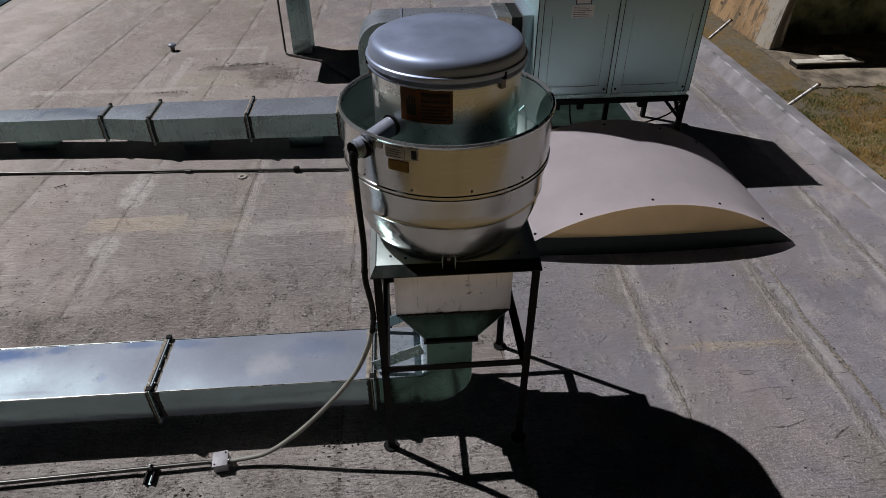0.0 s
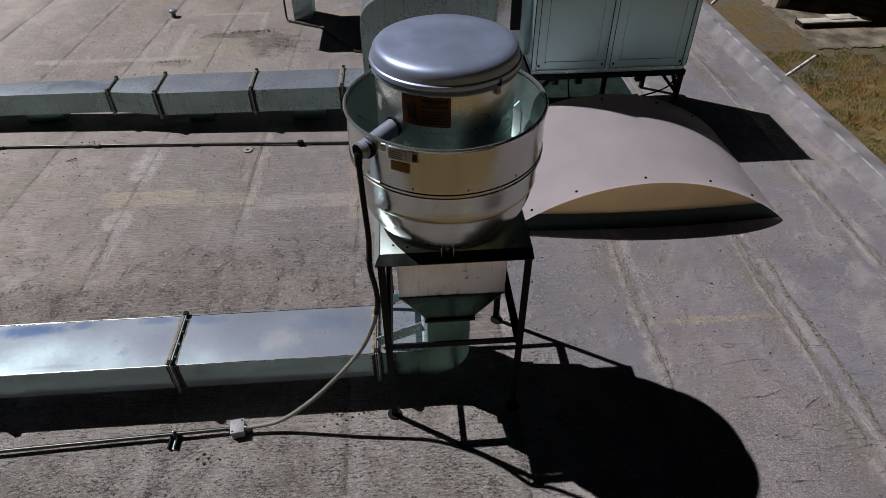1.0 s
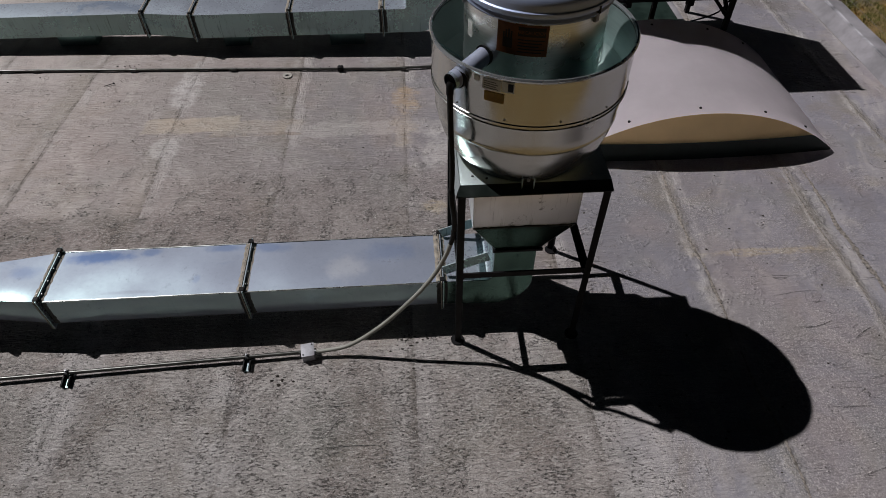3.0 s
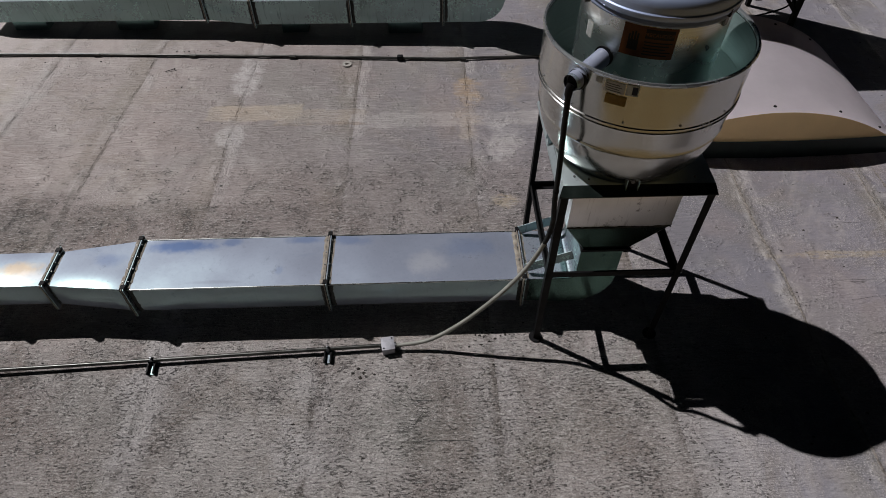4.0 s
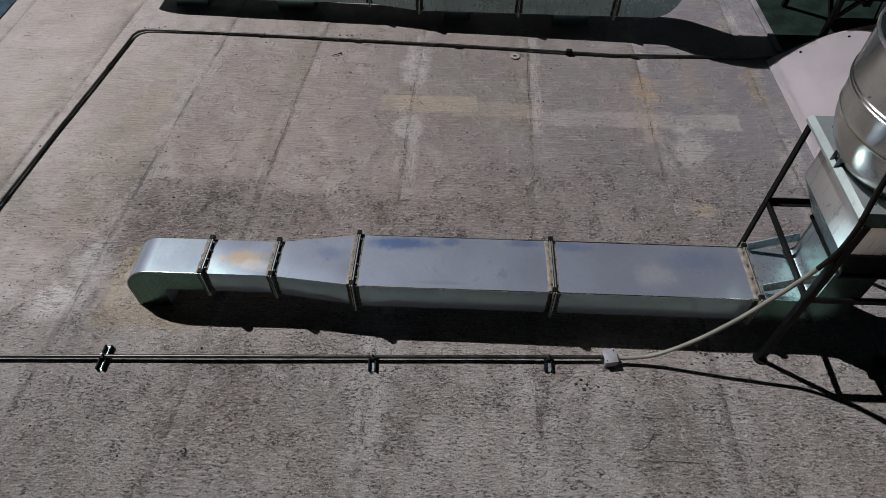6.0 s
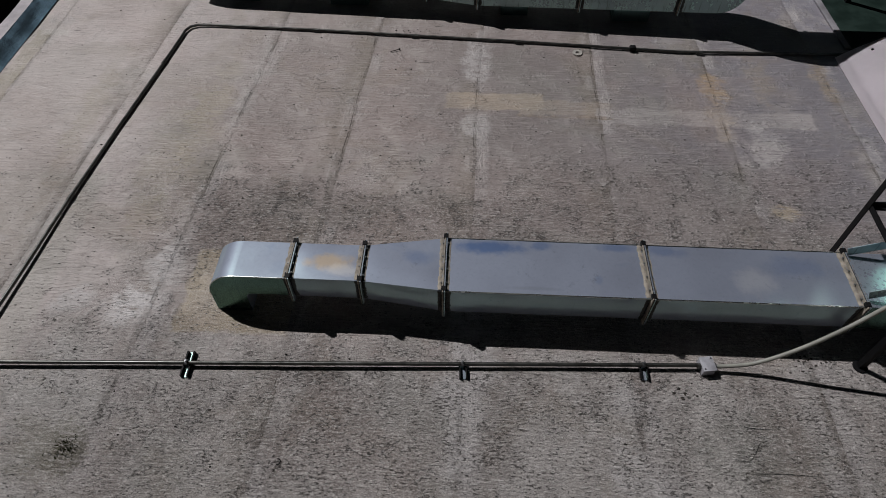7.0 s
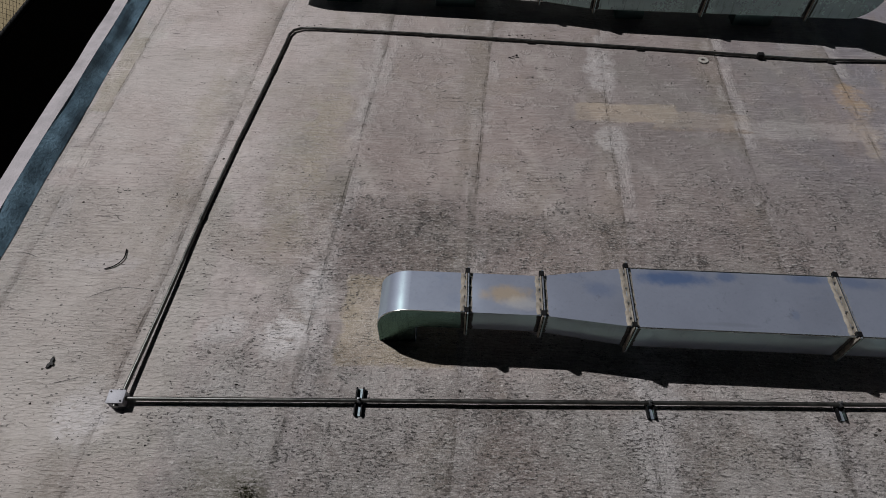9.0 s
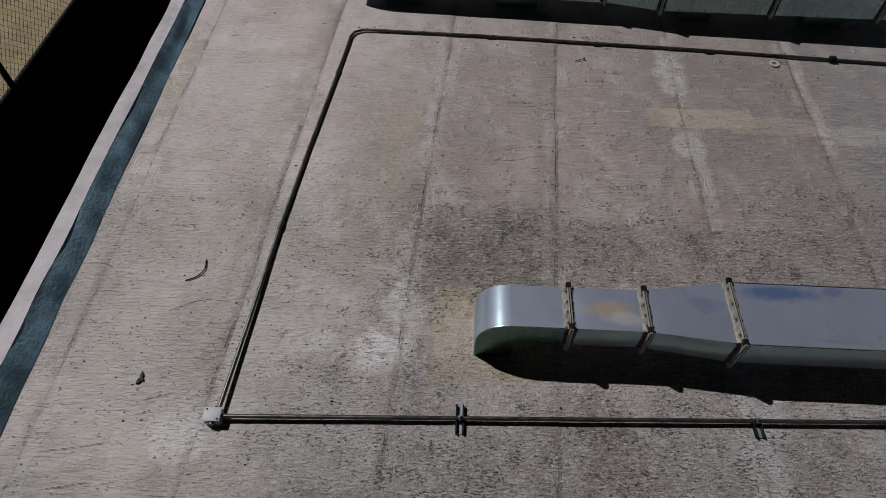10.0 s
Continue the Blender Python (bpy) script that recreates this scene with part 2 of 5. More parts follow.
    for x, y, hx, hy, col, f in (
        (-4.79, 1.6, 0.16, 0.6, (0.27, 0.24, 0.175), 0.5), (-4.7, 1.0, 0.2, 0.14, (0.25, 0.22, 0.16), 0.5), (-0.3, 2.72, 0.1, 0.22, (0.42, 0.29, 0.16), 0.8),
        (-0.32, 2.25, 0.1, 0.22, (0.42, 0.35, 0.28), 0.6), (0.15, 2.9, 0.1, 0.35, (0.34, 0.28, 0.2), 0.4), (-4.6, 2.1, 0.14, 0.7, (0.34, 0.29, 0.205), 0.55), (2.3, 0.62, 0.4, 0.03, (0.44, 0.36, 0.25), 0.6), (-0.1, 1.24, 0.09, 0.06, (0.46, 0.38, 0.27), 0.8), (-5.6, 2.0, 0.1, 0.8, (0.36, 0.31, 0.24), 0.5), (0.72, 2.85, 0.08, 0.3, (0.33, 0.26, 0.18), 0.6)):
        c = n.mix(n.math("MULTIPLY", n.math("MULTIPLY", blob(n, x, y, hx, hy, 0.45, fray), broken), f), c, col)
    for x, y, hx, hy, col, f in (
        (-1.55, 5.85, 0.3, 0.35, (0.1, 0.08, 0.068), 1.0), (-2.0, 6.15, 0.45, 0.1, (0.09, 0.075, 0.065), 1.0), (-2.7, 5.3, 0.2, 0.1, (0.16, 0.13, 0.11), 0.8),
        (3.95, 4.3, 0.12, 0.35, (0.14, 0.13, 0.125), 0.5), (4.05, 3.2, 0.1, 0.3, (0.17, 0.155, 0.15), 0.5), (-4.6, -0.74, 0.1, 0.11, (0.06, 0.062, 0.034), 0.9),
        (-4.75, -0.72, 0.2, 0.16, (0.22, 0.205, 0.155), 0.7), (-0.75, -0.55, 0.3, 0.2, (0.13, 0.15, 0.125), 0.5)):
        c = n.mix(n.math("MULTIPLY", n.math("MULTIPLY", blob(n, x, y, hx, hy, 0.45, fray), broken), f), c, col)
    # each roll has taken the coat a little differently
    roll = n.random()
    c = n.mix(n.fit(roll, 0.0, 1.0, 0.0, 0.30), c, n.mix(0.55, c, (0.22, 0.165, 0.14)))
    c = n.mix(n.fit(n.noise(0.8, 3, 0.5, None, 0.8), 0.48, 0.6, 0.0, 0.4), c, n.mix(0.5, c, (0.36, 0.27, 0.245)))
    c = n.mix(n.fit(n.noise(1.0, 3, 0.55, n.scaled(0.9, 1.3, 1), 0.8), 0.52, 0.62, 0.0, 0.35), c, n.mix(0.5, c, (0.24, 0.245, 0.215)))
    # pits torn out of the coat, scattered flecks, cracks of the brushed coat
    zone = n.math("MINIMUM", n.math("MAXIMUM", n.math("MULTIPLY", old, 0.8), n.math("ADD", n.math("MULTIPLY", g, 1.3), n.math("MULTIPLY", n.fit(clump, 0.5, 0.65, 0.0, 0.25), n.math("SUBTRACT", 1.0, west)))), 1.0)
    pits = n.noise(1.0, 4, 0.7, n.scaled(40, 84, 60), 0.3)
    pit = n.fit(n.math("ADD", n.math("ADD", pits, n.math("MULTIPLY", clump, 0.42)), n.math("SUBTRACT", n.math("SUBTRACT", n.math("MULTIPLY", zone, 0.085), n.math("MULTIPLY", old, n.fit(lanes, 0.5, 0.64, 0.0, 0.04))), n.math("MAXIMUM", n.fit(ax[1], 1.4, 2.2, 0.0, 0.06), n.math("MAXIMUM", n.math("MULTIPLY", west, 0.03), n.fit(ax[0], 0.9, 1.5, 0.0, 0.05))))), 0.852, 0.885)
    c = n.mix(n.math("MULTIPLY", pit, 0.85), c, (0.045, 0.039, 0.035))
    cells = n.scaled(36, 58, 40)
    pick = n.t.nodes.new("ShaderNodeSeparateColor")
    n.put(pick.inputs[0], n.voronoi(1.0, cells, "F1", "Color"))
    size = n.math("MULTIPLY", n.fit(n.math("ADD", pick.outputs[0], n.math("MULTIPLY", zone, n.fit(old, 0.0, 1.0, 0.20, 0.02))), 0.80, 1.1, 0.0, 0.40), n.fit(n.noise(3.0, 4, 0.7), 0.36, 0.56, 0.35, 1.0))
    hole = n.math("MULTIPLY", n.math("LESS_THAN", n.math("ADD", n.voronoi(1.0, cells), n.math("MULTIPLY", n.math("SUBTRACT", n.noise(70, 4, 0.7), 0.5), 0.9)), size), n.math("MULTIPLY", n.fit(ax[0], 0.9, 1.5, 1.0, 0.25), n.fit(ax[1], 1.5, 2.3, 1.0, 0.4)))
    c = n.mix(n.math("MULTIPLY", hole, 0.85), c, (0.04, 0.034, 0.03))
    pit = n.math("MAXIMUM", pit, hole)
    fleck = n.noise(1.0, 3, 0.6, n.scaled(60, 85, 60), 0.4)
    fleck = n.fit(n.math("ADD", fleck, n.math("MULTIPLY", clump, 0.25)), 0.785, 0.825)
    c = n.mix(n.math("MULTIPLY", fleck, n.fit(zone, 0.0, 0.6, 0.3, 0.95)), c, (0.74, 0.70, 0.69))
    worn = n.math("MAXIMUM", zone, n.fit(n.noise(1.3, 4, 0.6, None, 0.5), 0.42, 0.6, 0.12, 1.0))
    crack = n.math("MULTIPLY", worn, n.fit(streak, 0.33, 0.40, 1.0, 0.0))
    c = n.mix(n.math("MULTIPLY", crack, n.fit(west, 0.0, 1.0, 0.45, 0.12)), c, n.mix(0.7, c, (0.09, 0.075, 0.067)))
    c = n.mix(n.math("MULTIPLY", worn, n.fit(streak2, 0.5, 0.72, 0.0, 0.3)), c, n.mix(0.5, c, (0.6, 0.56, 0.54)))
    vein = n.math("ABSOLUTE", n.math("SUBTRACT", n.noise(1.1, 4, 0.55, n.scaled(0.7, 3.2, 1), 0.25), 0.5))
    vein = n.math("MULTIPLY", n.fit(vein, 0.001, 0.0026, 1.0, 0.0), n.fit(n.noise(2.3, 2), 0.58, 0.64))
    c = n.mix(n.math("MULTIPLY", vein, 0.7), c, (0.05, 0.044, 0.04))
    grit = n.noise(1.0, 6, 0.8, n.scaled(23, 62, 30))
    c = n.mix(n.math("MULTIPLY", n.fit(grit, 0.38, 0.49, 0.48, 0.0), zone), c, n.mix(0.6, c, (0.07, 0.06, 0.055)))
    c = n.mix(n.math("MULTIPLY", n.fit(grit, 0.52, 0.59, 0.0, 0.9), zone), c, n.mix(0.75, c, (0.78, 0.745, 0.73)))
    brushed = n.math("MULTIPLY", n.fit(n.noise(1.4, 4, 0.6), 0.36, 0.6, 0.3, 1.0), n.math("MULTIPLY", n.fit(ax[0], 0.6, 1.5, 1.0, 0.3), n.fit(ax[1], 2.5, 5.0, 1.0, 0.5)))
    c = n.mix(n.math("MULTIPLY", brushed, n.fit(stroke, 0.34, 0.46, 0.48, 0.0)), c, n.mix(0.6, c, (0.10, 0.085, 0.076)))
    c = n.mix(n.math("MULTIPLY", brushed, n.fit(stroke, 0.52, 0.64, 0.0, 0.48)), c, n.mix(0.5, c, (0.66, 0.61, 0.59)))
    grain = n.noise(115, 3, 0.7)
    calm = n.math("MULTIPLY", worn, n.math("MULTIPLY", n.fit(ax[1], 1.2, 2.0, 1.0, 0.35), n.fit(west, 0.0, 1.0, 1.0, 0.45)))
    c = n.mix(n.math("MULTIPLY", calm, n.fit(grain, 0.32, 0.5, 0.62, 0.0)), c, n.mix(0.75, c, (0.05, 0.045, 0.04)))
    c = n.mix(n.math("MULTIPLY", calm, n.fit(grain, 0.52, 0.68, 0.0, 0.68)), c, n.mix(0.75, c, (0.75, 0.70, 0.68)))
    h = n.math("MULTIPLY", n.math("MULTIPLY", streak, n.fit(worn, 0.0, 1.0, 0.25, 1.0)), n.math("MULTIPLY", n.fit(ax[0], 0.8, 1.6, 0.5, 0.22), n.math("MULTIPLY", n.fit(ax[1], 1.3, 2.0, 1.0, 0.5), n.fit(west, 0.0, 1.0, 0.8, 0.35))))
    h = n.math("ADD", h, n.math("MULTIPLY", fine, n.fit(zone, 0.0, 0.7, 0.12, 0.4)))
    h = n.math("ADD", h, n.math("MULTIPLY", streak2, n.math("MULTIPLY", n.math("MULTIPLY", n.fit(worn, 0.0, 1.0, 0.2, 1.0), n.fit(ax[1], 1.3, 2.0, 1.0, 0.55)), n.fit(west, 0.0, 1.0, 0.28, 0.42))))
    h = n.math("ADD", h, n.math("MULTIPLY", n.math("MULTIPLY", grit, zone), 1.2))
    h = n.math("SUBTRACT", h, n.math("MULTIPLY", pit, 0.85))
    h = n.math("ADD", h, n.math("MULTIPLY", n.math("MULTIPLY", fan, n.math("MAXIMUM", band, n.math("MULTIPLY", band2, 0.6))), 0.45))
    h = n.math("ADD", h, n.math("MULTIPLY", n.math("MULTIPLY", n.noise(45, 4, 0.75), crumb), 1.0))
    h = n.math("SUBTRACT", h, n.math("MULTIPLY", n.math("MAXIMUM", vein, line), 0.22))
    waves = n.math("MULTIPLY", n.fit(n.noise(1.6, 4, 0.6), 0.34, 0.6, 0.25, 1.0), n.math("MULTIPLY", n.fit(ax[0], 0.6, 1.5, 1.0, 0.45), n.math("MULTIPLY", n.fit(old, 0.0, 1.0, 1.0, 0.45), n.fit(ax[1], 1.6, 3.2, 1.0, 0.4))))
    h = n.math("ADD", h, n.math("MULTIPLY", n.math("MULTIPLY", ripple, waves), 0.85))
    h = n.math("ADD", h, n.math("MULTIPLY", n.math("MULTIPLY", stroke, brushed), 0.4))
    n.bump(h, 1.0, 0.02)
    n.b.inputs["Specular IOR Level"].default_value = 0.8
    return n.done(c, n.fit(mid, 0.3, 0.7, 0.5, 0.64))


def galvanised(name, tone=1.0, bare=0.55, rough=0.22, zinc=(0.50, 0.68, 0.60), patina=(0.47, 0.50, 0.65), stain=0.5, drips=0.5, marks=(), dents=0.18, dull=(0.0, 0.6)):
    """Zinc-coated sheet: bare bright zinc (its share is bare) under a dull patina with spangle, cloudy oxide, bluish
    patches and drip lines.
    """
    n = Nodes(name)

    def hue(k):
        return tuple(p * k * tone for p in patina)

    cell = n.t.nodes.new("ShaderNodeSeparateColor")
    n.put(cell.inputs[0], n.voronoi(70, out="Color"))
    cloud = n.noise(2.2, 5, 0.6)
    drip = n.noise(1.0, 4, 0.7, n.scaled(45, 45, 3.0))
    blue_patch = n.noise(1.5, 5, 0.6, n.scaled(0.7, 1.6, 1.6), 0.6)
    c = n.mix(n.fit(cloud, 0.3, 0.7), hue(0.93), hue(1.07))
    c = n.mix(n.math("MULTIPLY", cell.outputs[0], 0.10), c, hue(0.66))
    c = n.mix(n.fit(blue_patch, 0.60, 0.66, 0.0, stain * 0.8), c, tuple(k * tone for k in (0.21, 0.27, 0.42)))
    c = n.mix(n.fit(n.noise(13, 5, 0.7), 0.70, 0.74, 0.0, 0.4), c, hue(1.35))
    fray = n.math("MULTIPLY", n.math("SUBTRACT", n.noise(11, 4, 0.6), 0.5), 0.2)
    shine = n.mix(n.fit(n.noise(2.5, 3, 0.5), 0.40, 0.66, 0.0, stain * 0.5), zinc, tuple(k * 0.55 for k in zinc))
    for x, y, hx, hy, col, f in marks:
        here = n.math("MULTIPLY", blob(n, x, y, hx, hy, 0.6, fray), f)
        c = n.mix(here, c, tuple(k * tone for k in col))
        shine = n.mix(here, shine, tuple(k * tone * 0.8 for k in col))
    soil = n.math("MAXIMUM", n.fit(drip, 0.54, 0.68, 0.0, drips), n.fit(n.noise(9, 6, 0.75), 0.60, 0.70, 0.0, stain))
    c = n.mix(soil, c, hue(0.26))
    shine = n.mix(soil, shine, tuple(k * 0.2 for k in zinc))
    r = n.math("ADD", n.fit(cloud, 0.3, 0.7, rough - 0.02, rough + 0.03), n.math("MULTIPLY", cell.outputs[1], 0.015))
    n.bump(n.math("ADD", n.noise(2.2, 2, 0.5), n.math("MULTIPLY", n.noise(9, 2), 0.15)), dents, 0.02)
    n.b.inputs["Specular IOR Level"].default_value = 0.25
    n.done(c, dull[1], dull[0])
    gloss = n.t.nodes.new("ShaderNodeBsdfAnisotropic")
    n.put(gloss.inputs["Color"], shine)
    n.put(gloss.inputs["Roughness"], r)
    n.t.links.new(n.b.inputs["Normal"].links[0].from_socket, gloss.inputs["Normal"])
    both = n.t.nodes.new("ShaderNodeMixShader")
    both.inputs[0].default_value = bare
    n.t.links.new(n.b.outputs[0], both.inputs[1])
    n.t.links.new(gloss.outputs[0], both.inputs[2])
    n.t.links.new(both.outputs[0], n.t.nodes["Material Output"].inputs[0])
    return n.m


def spun_aluminium(name, tone=1.0, rough=0.17, metal=0.95, tint=(1.0, 0.985, 0.96), grain=0.0):
    """Spun sheet: fine turning rings round the upright axis, which smear reflections up and down."""
    n = Nodes(name)
    round_z = n.t.nodes.new("ShaderNodeTangent")
    round_z.direction_type, round_z.axis = "RADIAL", "Z"
    n.t.links.new(round_z.outputs[0], n.b.inputs["Tangent"])
    n.b.inputs["Anisotropic"].default_value = grain
    n.b.inputs["Anisotropic Rotation"].default_value = 0.25
    ring = n.noise(1.0, 3, 0.6, n.scaled(1.5, 1.5, 140))
    cloud = n.noise(4, 4, 0.6)
    a, b, d = (tuple(k * t * tone for t in tint) for k in (0.70, 0.80, 0.5))
    c = n.mix(n.fit(ring, 0.3, 0.7), a, b)
    c = n.mix(n.fit(n.noise(14, 4, 0.7), 0.62, 0.75, 0.0, 0.25), c, d)
    n.bump(ring, 0.06, 0.002)
    return n.done(c, n.fit(cloud, 0.3, 0.7, rough - 0.05, rough + 0.09), metal)


def painted(name, colour, rough=0.5, vary=0.25, scale=6.0, metal=0.0, bump=0.05, shine=0.5):
    n = Nodes(name)
    n.b.inputs["Specular IOR Level"].default_value = shine
    a = n.noise(scale, 5, 0.6)
    b = n.noise(scale * 9, 3, 0.6)
    dark = tuple(k * (1 - vary) for k in colour)
    light = tuple(min(1, k * (1 + vary * 0.6)) for k in colour)
    c = n.mix(n.fit(a, 0.3, 0.7), dark, light)
    c = n.mix(n.fit(b, 0.55, 0.8, 0.0, 0.4), c, tuple(k * 0.6 for k in colour))
    n.bump(b, bump * 4, 0.002)
    return n.done(c, n.fit(a, 0.3, 0.7, rough - 0.08, min(1, rough + 0.12)), metal)


def fibreglass(name, colour, pass_through):
    """Fibreglass sheet that lets some light through."""
    n = Nodes(name)
    a = n.noise(2.0, 5, 0.6)
    c = n.mix(n.fit(a, 0.3, 0.7), tuple(k * 0.94 for k in colour), tuple(min(1, k * 1.04) for k in colour))
    n.bump(n.noise(40, 3), 0.05, 0.002)
    n.done(c, 0.5)
    thin = n.t.nodes.new("ShaderNodeBsdfTranslucent")
    n.put(thin.inputs[0], c)
    both = n.t.nodes.new("ShaderNodeMixShader")
    both.inputs[0].default_value = pass_through
    n.t.links.new(n.b.outputs[0], both.inputs[1])
    n.t.links.new(thin.outputs[0], both.inputs[2])
    n.t.links.new(both.outputs[0], n.t.nodes["Material Output"].inputs[0])
    return n.m


def earth(name, kinds, scale=0.8, bump=0.5):
    n = Nodes(name)
    a = n.noise(scale, 6, 0.65)
    b = n.noise(scale * 7, 5, 0.65)
    c = n.mix(n.fit(a, 0.4, 0.6), kinds[0], kinds[1])
    c = n.mix(n.fit(b, 0.4, 0.72, 0.0, 0.75), c, kinds[2])
    c = n.mix(n.fit(n.noise(scale * 40, 5, 0.7), 0.5, 0.7, 0.0, 0.4), c, tuple(k * 0.4 for k in kinds[2]))
    n.bump(n.noise(scale * 30, 4, 0.7), bump, 0.03)
    return n.done(c, 0.95)


def flaked_render():
    """Old wall render: tan where it has fallen off, pale where it holds, with dark running stains and moss."""
    n = Nodes("flaked_render")
    a = n.noise(0.9, 6, 0.7)
    run = n.noise(1.0, 5, 0.7, n.scaled(3.2, 3.2, 0.7), 0.4)
    ax = n.axes()
    c = n.mix(n.fit(a, 0.44, 0.56), (0.44, 0.29, 0.16), (0.33, 0.215, 0.115))
    pale = n.fit(n.math("ADD", ax[1], n.math("MULTIPLY", n.math("SUBTRACT", n.noise(1.6, 6, 0.75), 0.5), 2.6)), 13.75, 14.3, 1.0, 0.0)
    c = n.mix(pale, c, (0.42, 0.395, 0.355))
    c = n.mix(n.fit(n.noise(2.6, 6, 0.75), 0.56, 0.62), c, (0.43, 0.36, 0.27))
    c = n.mix(n.fit(run, 0.53, 0.64, 0.0, 0.8), c, (0.10, 0.085, 0.065))
    c = n.mix(n.fit(n.noise(14, 5, 0.7), 0.60, 0.67, 0.0, 0.7), c, (0.07, 0.055, 0.04))
    c = n.mix(n.fit(n.voronoi(1.3, n.scaled(1, 1, 1.6)), 0.10, 0.13, 0.8, 0.0), c, (0.05, 0.035, 0.025))
    n.bump(n.math("ADD", a, n.math("MULTIPLY", n.noise(20, 5, 0.7), 0.3)), 0.8, 0.03)
    return n.done(c, 0.92)


def grass_blades():
    n = Nodes("dry_grass")
    g = n.t.nodes.new("ShaderNodeNewGeometry").outputs["Random Per Island"]
    patch = n.noise(1.0, 5, 0.65)
    c = n.mix(n.fit(patch, 0.45, 0.52), (0.46, 0.28, 0.07), (0.12, 0.17, 0.025))
    c = n.mix(n.fit(n.noise(3.5, 4, 0.7), 0.5, 0.6, 0.0, 0.8), c, (0.15, 0.15, 0.035))
    c = n.mix(g, c, n.mix(0.5, c, (0.36, 0.27, 0.12)))
    return n.done(c, 0.8)


COAT = roof_coating()
# Blue duct marks put reflected sky into the sheet's colour; TAN is a stain
SKY_BLUE, TAN = (0.15, 0.23, 0.43), (0.62, 0.50, 0.36)
DUCT_MARKS = ((-3.24, 0.36, 0.12, 0.05, TAN, 0.8), (-3.15, 0.30, 0.10, 0.04, (0.78, 0.76, 0.74), 0.5), (-2.27, 0.52, 0.19, 0.05, SKY_BLUE, 0.95), (-1.95, 0.55, 0.06, 0.03, SKY_BLUE, 0.6),
              (-1.48, 0.55, 0.10, 0.03, SKY_BLUE, 0.6), (-1.2, 0.54, 0.12, 0.04, SKY_BLUE, 0.5), (-0.42, 0.45, 0.16, 0.07, SKY_BLUE, 0.35), (-0.7, 0.33, 0.1, 0.08, (0.75, 0.75, 0.78), 0.35), (-2.0, 0.22, 0.16, 0.012, (0.3, 0.33, 0.4), 0.5),
              (-2.7, 0.42, 0.08, 0.05, SKY_BLUE, 0.4), (-1.62, 0.30, 0.02, 0.03, SKY_BLUE, 0.3))
# Blue patina holds reflected sky, teal zinc the sides' shade tint, as colour
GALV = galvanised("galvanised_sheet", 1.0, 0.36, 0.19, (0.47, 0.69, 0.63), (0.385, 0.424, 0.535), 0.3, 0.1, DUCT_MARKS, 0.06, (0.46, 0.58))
PLATE = galvanised("curb_cap_sheet", 1.0, 0.6, 0.3, (0.62, 0.74, 0.72), (0.42, 0.46, 0.50), 0.4, 0.1)
GALV_OLD = galvanised("weathered_galvanised_sheet", 1.0, 0.5, 0.26, (0.33, 0.54, 0.47), (0.45, 0.48, 0.58), 0.6, 0.6, (), 0.12, (0.5, 0.55))
# Heel and funnel sheets turned from the sun: shade and stains in one colour
CHEEK = galvanised("stained_shade_sheet", 0.3, 0.75, 0.2, (0.14, 0.25, 0.21), (0.30, 0.40, 0.38), 0.7, 0.3)
GALV_DARK = galvanised("dull_dark_sheet", 0.4, 0.6, 0.3, (0.22, 0.40, 0.38), (0.36, 0.44, 0.46), 0.4, 0.2)
GALV_PANEL = galvanised("galvanised_cabinet_sheet", 1.0, 0.84, 0.42, (0.95, 0.95, 0.96), (0.62, 0.62, 0.63), 0.9, 0.35)
CABINET = galvanised("pale_green_grey_sheet", 1.0, 0.62, 0.48, (0.52, 0.76, 0.80), (0.44, 0.55, 0.58), 0.12, 0.0, (), 0.05)
# Near-black that stands for deep shade: west trench, slab gap, skylight well
DEEP_SHADE = painted("deep_shade_black", (0.022, 0.02, 0.018), 0.9, 0.4, 2.0, 0, 0.3)
EAST_COAT = painted("grey_coated_kerb", (0.27, 0.258, 0.28), 0.75, 0.35, 3.0, 0, 0.3)
ALU = spun_aluminium("spun_aluminium", 0.74, 0.19, 0.95, (0.985, 1.0, 0.97), 0.6)
ALU_RIM = spun_aluminium("bright_rolled_rim", 0.95, 0.26, 0.85, (0.93, 0.98, 1.03))
# Blue of the sky reflected in the lid is put into its tint
ALU_LID = spun_aluminium("sky_blue_aluminium", 0.68, 0.4, 0.5, (0.70, 0.84, 1.2))
ALU_SATIN = spun_aluminium("satin_aluminium", 0.9, 0.25, 0.95, (0.95, 1.0, 0.98))
# Duller, darker teal copy of the spun sheet: the bowl's inner shade as colour
ALU_IN = spun_aluminium("dull_shaded_aluminium", 0.62, 0.42, 0.95, (0.78, 1.0, 0.98), 0.6)
BLACK = painted("black_painted_steel", (0.008, 0.008, 0.009), 0.55, 0.3, 12, 0, 0.05, 0.15)
RUBBER = painted("black_rubber", (0.012, 0.012, 0.012), 0.7, 0.2, 20, 0, 0.05, 0.25)
ZINC = painted("zinc_plated_steel", (0.20, 0.205, 0.215), 0.42, 0.25, 30, 0.7)
WASHER = painted("dull_zinc_ring", (0.42, 0.40, 0.37), 0.6, 0.25, 40)
WHITE_PIPE = painted("worn_galvanised_pipe", (0.40, 0.39, 0.37), 0.4, 0.55, 22, 0.45)
RUST = painted("rusty_steel", (0.16, 0.075, 0.035), 0.85, 0.5, 30)
RUBBLE = earth("crumbled_render", ((0.24, 0.175, 0.11), (0.32, 0.26, 0.19), (0.12, 0.08, 0.04)), 3.0, 0.3)
TAR = painted("black_tar_sealant", (0.02, 0.022, 0.02), 0.5, 0.4, 25, 0, 0.3)
